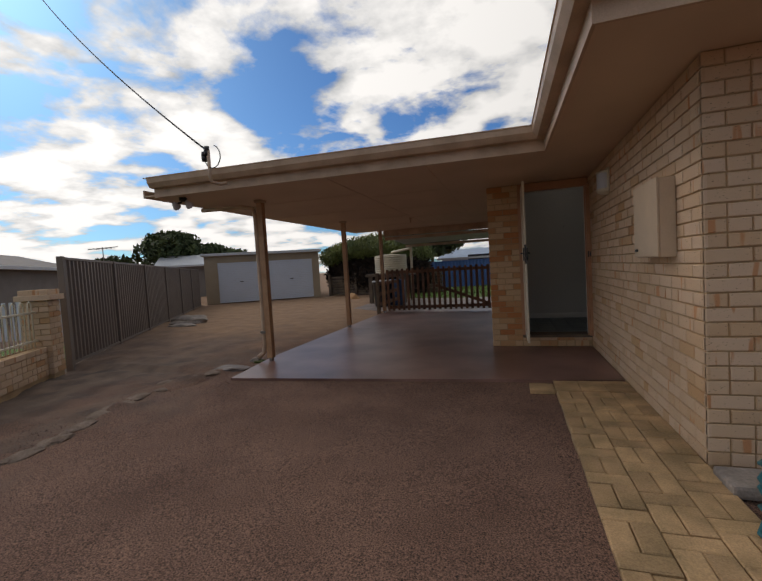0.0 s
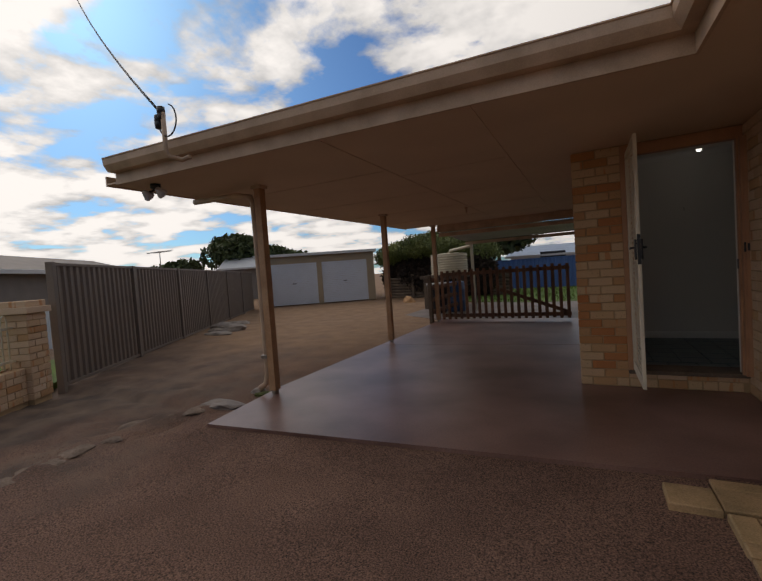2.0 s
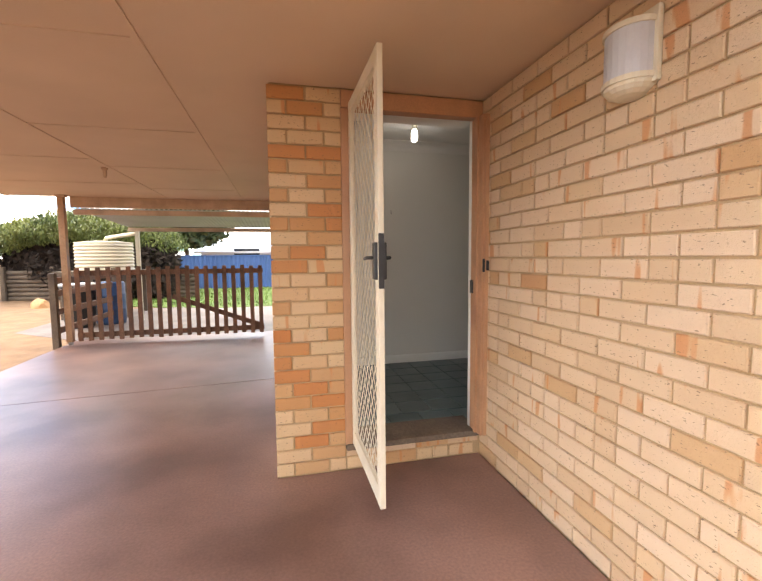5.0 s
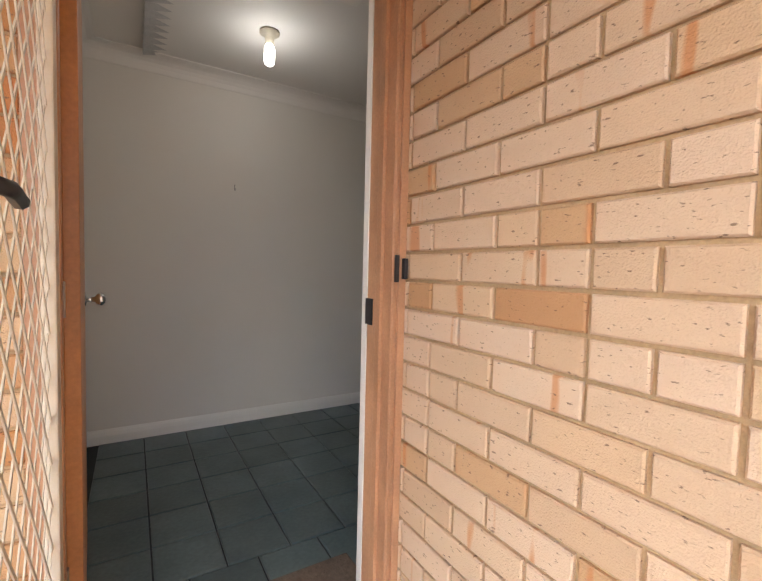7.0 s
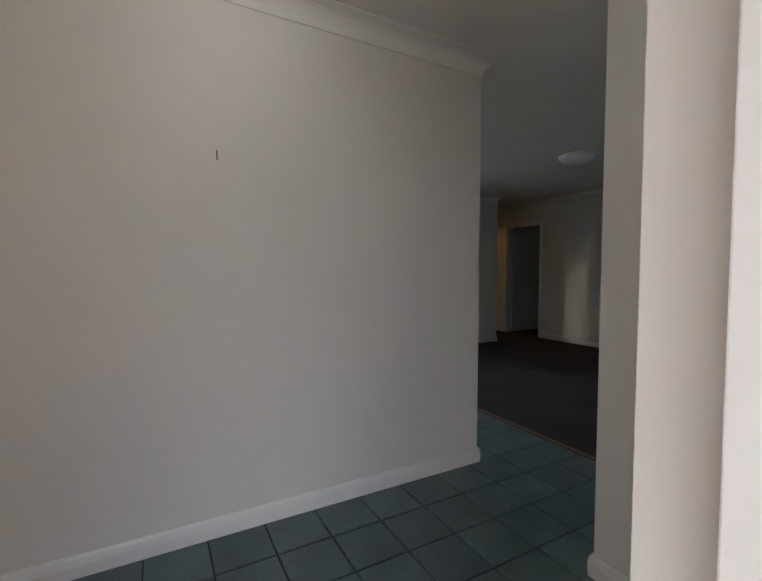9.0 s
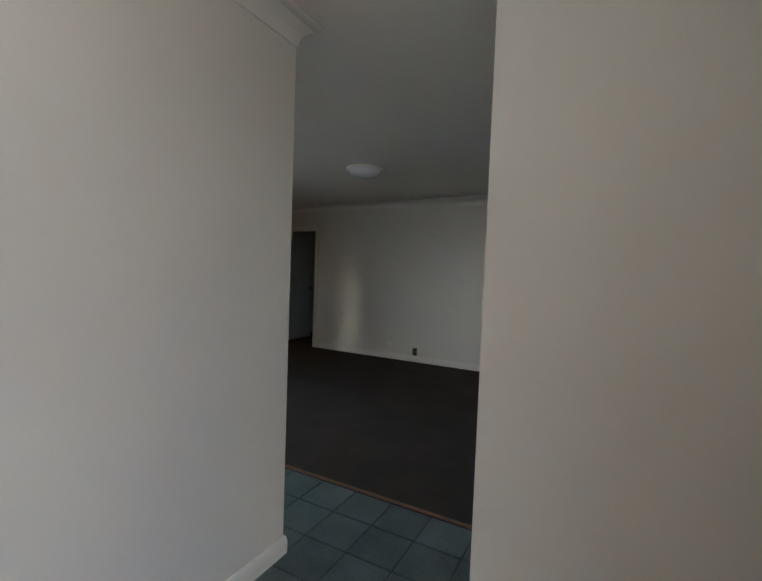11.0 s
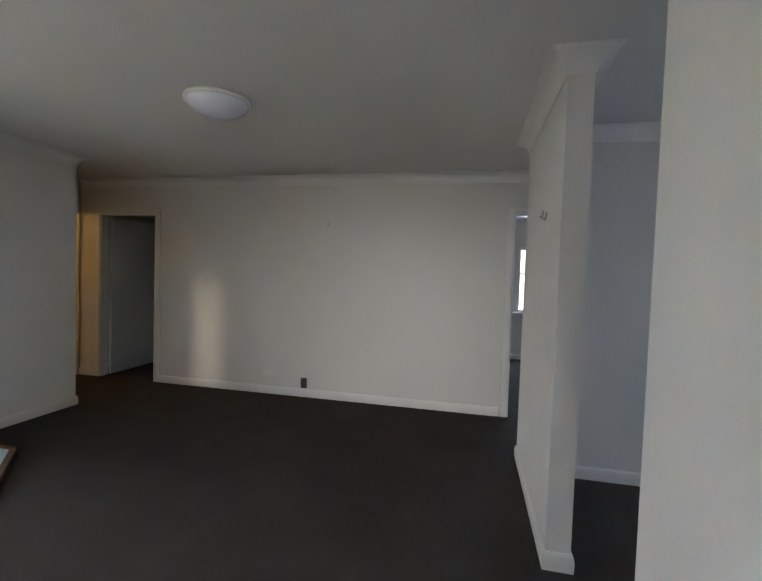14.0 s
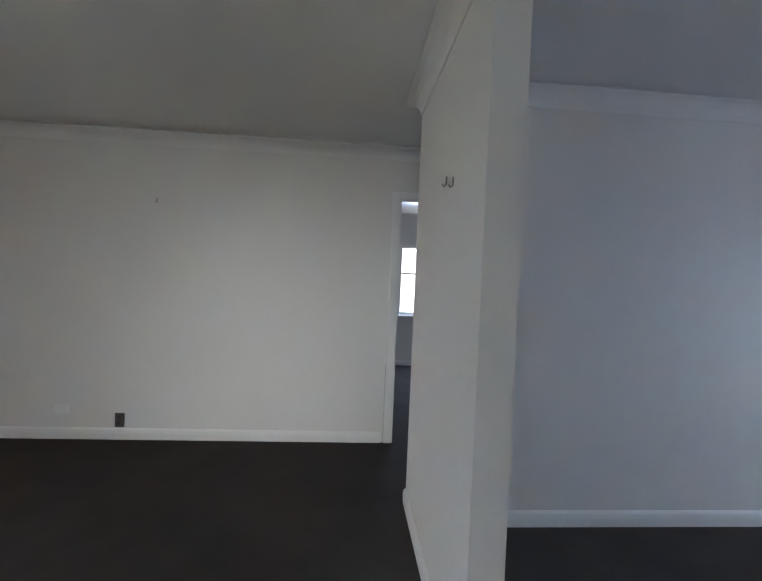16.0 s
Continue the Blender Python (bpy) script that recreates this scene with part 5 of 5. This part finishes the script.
solid("wall_hall_end_head", (4.79, 13.36, DH2), (5.86, 13.46, CE + 0.01), M_WALL, "plain wall over the bathroom door", "wall")
wall("wall_hall_end", (4.79, 13.36), (4.92, 13.46))
wall("wall_hall_end_east", (5.74, 13.36), (5.86, 13.46))
wall("wall_bathroom_end", (4.79, 14.9), (9.3, 15.0))
wall("wall_bathroom_east", (6.1, 13.46), (6.2, 14.9))
wall("wall_bedroom_divide", (5.86, 10.2), (9.0, 10.3))
wall("wall_bedroom_north", (5.86, 13.36), (9.0, 13.46))
wall("wall_bedroom_south", (5.86, 5.0), (9.0, 5.1))
wall("wall_bedroom_far_north", (9.0, 7.68), (9.2, 14.9))
wall("wall_bedroom_far_south", (9.0, 3.72), (9.2, 6.55))
solid("wall_bedroom_far_sill", (9.0, 6.55, 0.0), (9.2, 7.68, 1.0), M_WALL, "plain wall under the bedroom window", "wall")
solid("wall_bedroom_far_head", (9.0, 6.55, 2.14), (9.2, 7.68, CE + 0.01), M_WALL, "plain wall over the bedroom window", "wall")


# ---- skirtings and cornices ----
SKIRT = [(0, 0), (0.014, 0), (0.016, 0.05), (0.013, 0.075), (0.006, 0.09), (0, 0.09)]
COVE = [(0, -0.095), (0.006, -0.095), (0.008, -0.085)] + [(0.008 + 0.075 * (1 - math.cos(a)), -0.085 + 0.075 * math.sin(a)) for a in [math.pi / 2 * i / 5 for i in range(1, 6)]] + [(0.088, -0.008), (0.095, -0.006), (0.095, 0), (0, 0)]


def trims(a, b, o, ea=0, eb=0, skirt=True, cove=True):
    if skirt:
        bm = bmesh.new()
        sweep(bm, SKIRT, (*a, FL), (*b, FL), o, ea, eb)
        tagged(part("baseboard", bm, M_TRIM), "off-white painted skirting board", "skirting", kind="structure")
    if cove:
        bm = bmesh.new()
        sweep(bm, COVE, (*a, CE), (*b, CE), o, ea, eb)
        tagged(part("cornice", bm, M_CEIL), "white plaster cove cornice", "cornice", kind="structure")


trims((-1.02, 9.03), (1.405, 9.03), (0, -1, 0), -1, 1)
trims((1.405, 9.03), (1.405, 9.13), (1, 0, 0), 1, 1)
trims((1.405, 9.13), (-1.02, 9.13), (0, 1, 0), 1, -1)
trims((-1.02, 7.44), (-1.02, 9.03), (1, 0, 0), -1, -1)
trims((1.13, 8.052), (1.13, 7.28), (-1, 0, 0), 1, -1)
trims((2.49, 8.052), (1.13, 8.052), (0, 1, 0), 1, 1)
trims((2.49, 7.941), (2.49, 8.052), (1, 0, 0), 1, 1)
trims((4.80, 8.062), (3.51, 8.062), (0, 1, 0), 1, 1)
trims((3.51, 8.062), (3.51, 7.945), (-1, 0, 0), 1, 1)
trims((3.51, 7.945), (4.56, 7.945), (0, -1, 0), 1, -1)
trims((4.80, 3.72), (4.80, 8.062), (1, 0, 0), 0, 1)
trims((4.56, 7.945), (4.56, 3.72), (-1, 0, 0), -1, -1)
trims((5.76, 12.17), (5.76, 8.15), (-1, 0, 0), 0, 0, cove=False)
trims((5.76, 13.36), (5.76, 3.72), (-1, 0, 0), -1, -1, skirt=False)
trims((5.76, 13.36), (5.76, 13.11), (-1, 0, 0), 0, 0, cove=False)
trims((3.0, 12.32), (4.79, 12.32), (0, -1, 0), 0, 1)
trims((-1.02, 12.32), (3.0, 12.32), (0, -1, 0), -1, 0, skirt=False)
trims((4.79, 12.32), (4.79, 13.36), (1, 0, 0), 1, -1)
trims((9.0, 13.3), (9.0, 5.1), (-1, 0, 0), -1, -1)


# ---- inner doors ----
def architrave(nm, y0, y1, x, s):
    """Frame and architrave of a door opening in the east wall."""
    th = thing(nm, "off-white painted door frame with stepped architrave", "door frame", kind="structure")
    for lo, hi in [((y0 - 0.06, FL), (y0, DH2 + 0.06)), ((y1, FL), (y1 + 0.06, DH2 + 0.06)), ((y0, DH2), (y1, DH2 + 0.06))]:
        bm = bmesh.new()
        box(bm, (x - 0.016, lo[0], lo[1]), (x - 0.001, hi[0], hi[1]), 0.003)
        part("architrave", bm, M_TRIM, th)
    for lo, hi in [((y0, FL), (y0 + 0.018, DH2)), ((y1 - 0.018, FL), (y1, DH2)), ((y0 + 0.018, DH2 - 0.018), (y1 - 0.018, DH2))]:
        bm = bmesh.new()
        box(bm, (x - 0.006, lo[0], lo[1]), (x + 0.106, hi[0], hi[1]), 0.002)
        part("jamb", bm, M_TRIM, th)
    return th


dl = architrave("door_2", 12.232, 13.048, 5.76, 1)
bm = bmesh.new()
box(bm, (5.865, 12.985, FL + 0.012), (6.64, 13.021, DH2 - 0.024), 0.003)
lf = part("leaf", bm, M_INDOOR, dl, "pale blue-grey flush door standing open")
bm = bmesh.new()
lathe(bm, [(0.001, 0), (0.025, 0), (0.01, 0.01), (0.01, 0.03), (0.024, 0.05), (0.001, 0.07)], (0, 0, 0), 14, Euler((radians(90), 0, 0)).to_matrix().to_4x4())
bmesh.ops.translate(bm, verts=bm.verts, vec=(6.57, 12.985, 1.17))
part("door_knob", bm, M_CHROME, lf)
architrave("door_3", 7.222, 8.068, 5.76, 1)

# ---- windows ----
bw = thing("window_1", "white framed bedroom window with a sheer blind given a daylight glow", "window", kind="structure")
for nm, lo, hi in [("window_frame", (9.0, 6.55, 1.0), (9.05, 6.6, 2.14)), ("window_frame", (9.0, 7.63, 1.0), (9.05, 7.68, 2.14)), ("window_frame", (9.0, 6.6, 2.09), (9.05, 7.63, 2.14)), ("window_frame", (9.0, 6.6, 1.0), (9.05, 7.63, 1.05)),
                   ("window_sill", (8.93, 6.5, 0.965), (9.0, 7.73, 0.998)), ("glazing_bar", (9.01, 6.6, 1.66), (9.045, 7.63, 1.69))]:
    bm = bmesh.new()
    box(bm, lo, hi, 0.003)
    part(nm, bm, M_TRIM, bw)
# Opaque sheet that glows by itself in place of the bright window.
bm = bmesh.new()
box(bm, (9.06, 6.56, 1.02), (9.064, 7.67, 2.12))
part("blind", bm, M_BLIND_GLOW, bw, "sheer blind with its daylight put in as emission")


def glazed(nm, label, x0, x1, y, z0, z1):
    th = thing(nm, label, "window", kind="structure")
    for lo, hi in [((x0, z0), (x0 + 0.05, z1)), ((x1 - 0.05, z0), (x1, z1)), ((x0 + 0.05, z0), (x1 - 0.05, z0 + 0.05)), ((x0 + 0.05, z1 - 0.05), (x1 - 0.05, z1)), (((x0 + x1) / 2 - 0.03, z0 + 0.05), ((x0 + x1) / 2 + 0.03, z1 - 0.05))]:
        bm = bmesh.new()
        box(bm, (lo[0], y, lo[1]), (hi[0], y + 0.06, hi[1]), 0.004)
        part("window_frame", bm, M_SCREEN, th)
    for a, b in ((x0 + 0.05, (x0 + x1) / 2 - 0.03), ((x0 + x1) / 2 + 0.03, x1 - 0.05)):
        bm = bmesh.new()
        box(bm, (a, y + 0.027, z0 + 0.05), (b, y + 0.033, z1 - 0.05))
        part("pane", bm, M_GLASS, th).visible_shadow = False


glazed("window_2", "cream framed sliding glass door of the lounge", 0.9, 3.0, 12.34, FL, 2.25)
glazed("window_3", "cream framed dining room window to the street", 2.05, 3.75, 3.56, 1.0, 2.2)

# Unseen window, added only as an opening for the west helper lamp.
kw = thing("window_4", "added unseen kitchen window to the carport, cream framed", "window", kind="structure")
for lo, hi in [((9.7, 1.12), (9.75, 2.1)), ((10.85, 1.12), (10.9, 2.1)), ((9.75, 1.12), (10.85, 1.17)), ((9.75, 2.05), (10.85, 2.1))]:
    bm = bmesh.new()
    box(bm, (-1.25, lo[0], lo[1]), (-1.19, hi[0], hi[1]), 0.004)
    part("window_frame", bm, M_SCREEN, kw)
bm = bmesh.new()
box(bm, (-1.223, 9.75, 1.17), (-1.217, 10.85, 2.05))
part("pane", bm, M_GLASS, kw).visible_shadow = False

# ---- lamps, sockets, hooks, hearth ----
cl = thing("ceiling_light", "round opal glass ceiling light with a thin rim", "ceiling light", at=(3.76, 10.07, CE))
bm = bmesh.new()
lathe(bm, [(0.001, 0), (0.2, 0), (0.2, -0.018), (0.001, -0.018)], (0, 0, 0), 36)
part("base", bm, M_TRIM, cl)
bm = bmesh.new()
lathe(bm, [(0.19, -0.0185), (0.185, -0.03), (0.165, -0.055), (0.13, -0.078), (0.08, -0.094), (0.03, -0.1), (0.001, -0.1)], (0, 0, 0), 36)
part("shade", bm, M_OPAL, cl)
eb = thing("bulb_pendant", "bare lit compact bulb in a ceiling batten holder", "light bulb", at=(-0.07, 8.32, CE))
bm = bmesh.new()
lathe(bm, [(0.001, 0), (0.055, 0), (0.055, -0.012), (0.028, -0.02), (0.024, -0.07), (0.001, -0.071)], (0, 0, 0), 20)
part("holder", bm, M_SCREEN, eb)
bm = bmesh.new()
lathe(bm, [(0.018, -0.0715), (0.028, -0.09), (0.03, -0.15), (0.026, -0.175), (0.012, -0.185), (0.001, -0.186)], (0, 0, 0), 18)
part("bulb", bm, M_BULB, eb).visible_shadow = False
so = thing("power_socket", "dark brown double power socket low on the lounge wall", "socket", at=(5.76, 10.27, FL + 0.10))
bm = bmesh.new()
box(bm, (-0.012, -0.036, 0), (0, 0.036, 0.115), 0.003)
part("plate", bm, M_SOCKET, so)
for z in (0.035, 0.08):
    bm = bmesh.new()
    box(bm, (-0.016, -0.012, z - 0.012), (-0.0121, 0.012, z + 0.012), 0.002)
    part("switch", bm, M_BLACK, so)
so2 = thing("wall_plate", "white blank wall plate low on the lounge wall", "wall plate", at=(5.76, 10.72, FL + 0.2))
bm = bmesh.new()
box(bm, (-0.008, -0.057, 0), (0, 0.057, 0.07), 0.003)
part("plate", bm, M_TRIM, so2)


def hook(at, o, label="small brass picture hook on the wall"):
    bm = bmesh.new()
    at, o = Vector(at), Vector(o)
    tube(bm, [at + o * 0.002 + Vector((0, 0, 0.035)), at + o * 0.004, at + o * 0.012 + Vector((0, 0, -0.008)), at + o * 0.02 + Vector((0, 0, 0.004))], 0.0035, 6)
    tagged(part("picture_hook", bm, M_STEEL), label, "hook", "picture hooks")


hook((-0.11, 9.03, 1.865), (0, -1, 0))
hook((1.85, 8.052, 2.055), (0, 1, 0))
hook((4.04, 8.062, 1.96), (0, 1, 0))
hook((3.92, 8.062, 1.93), (0, 1, 0))
hook((5.76, 10.03, 2.10), (-1, 0, 0))

hz = thing("hearth_pad", "blue tiled hearth pad, paled by painted-in daylight, edged in dark timber", "hearth", at=(0, 0, FL))
bm = bmesh.new()
# The pad's pale blue includes the daylight that falls on it.
HO = [(3.76, 12.28), (3.76, 11.74), (3.29, 11.27), (2.3, 11.27), (2.3, 12.28)]
prism(bm, HO, 0, 0.03)
part("slab", bm, M_HEARTH_LIT, hz)
for a, b in zip(HO[:4], HO[1:4]):
    bm = bmesh.new()
    d = (Vector(b) - Vector(a)).normalized()
    nn = Vector((-d.y, d.x))
    q = [Vector(a), Vector(b), Vector(b) + nn * 0.04, Vector(a) + nn * 0.04]
    prism(bm, [tuple(v) for v in q], 0, 0.036)
    part("edging", bm, M_TIMBER, hz)

# ---- floor tiles ----
bm = bmesh.new()
r = []
for z, k in ((-0.02, 0), (-0.003, 0), (0.0, 0.004)):
    r.append([bm.verts.new(p) for p in ((k, k, z), (0.243 - k, k, z), (0.243 - k, 0.243 - k, z), (k, 0.243 - k, z))])
for a, b in zip(r, r[1:]):
    for i in range(4):
        bm.faces.new((a[i], a[(i + 1) % 4], b[(i + 1) % 4], b[i]))
bm.faces.new(r[2])
tile = mesh_of(bm, "tile")
tile.materials.append(M_TILE)
for i in range(13):
    for j in range(19):
        x, y = 1.825 - i * 0.25, 7.53 + j * 0.25
        if j <= 15 and x > -1.14 and y < 12.1 and not (8.83 < y < 9.12 and x < 1.2):
            piece("tile", tile, entry_floor, Matrix.Translation((x, y, FL)))
for i in range(9):
    piece("tile", tile, entry_floor, Matrix.Translation((0.94 - i * 0.25, 7.28, FL - 0.001)))
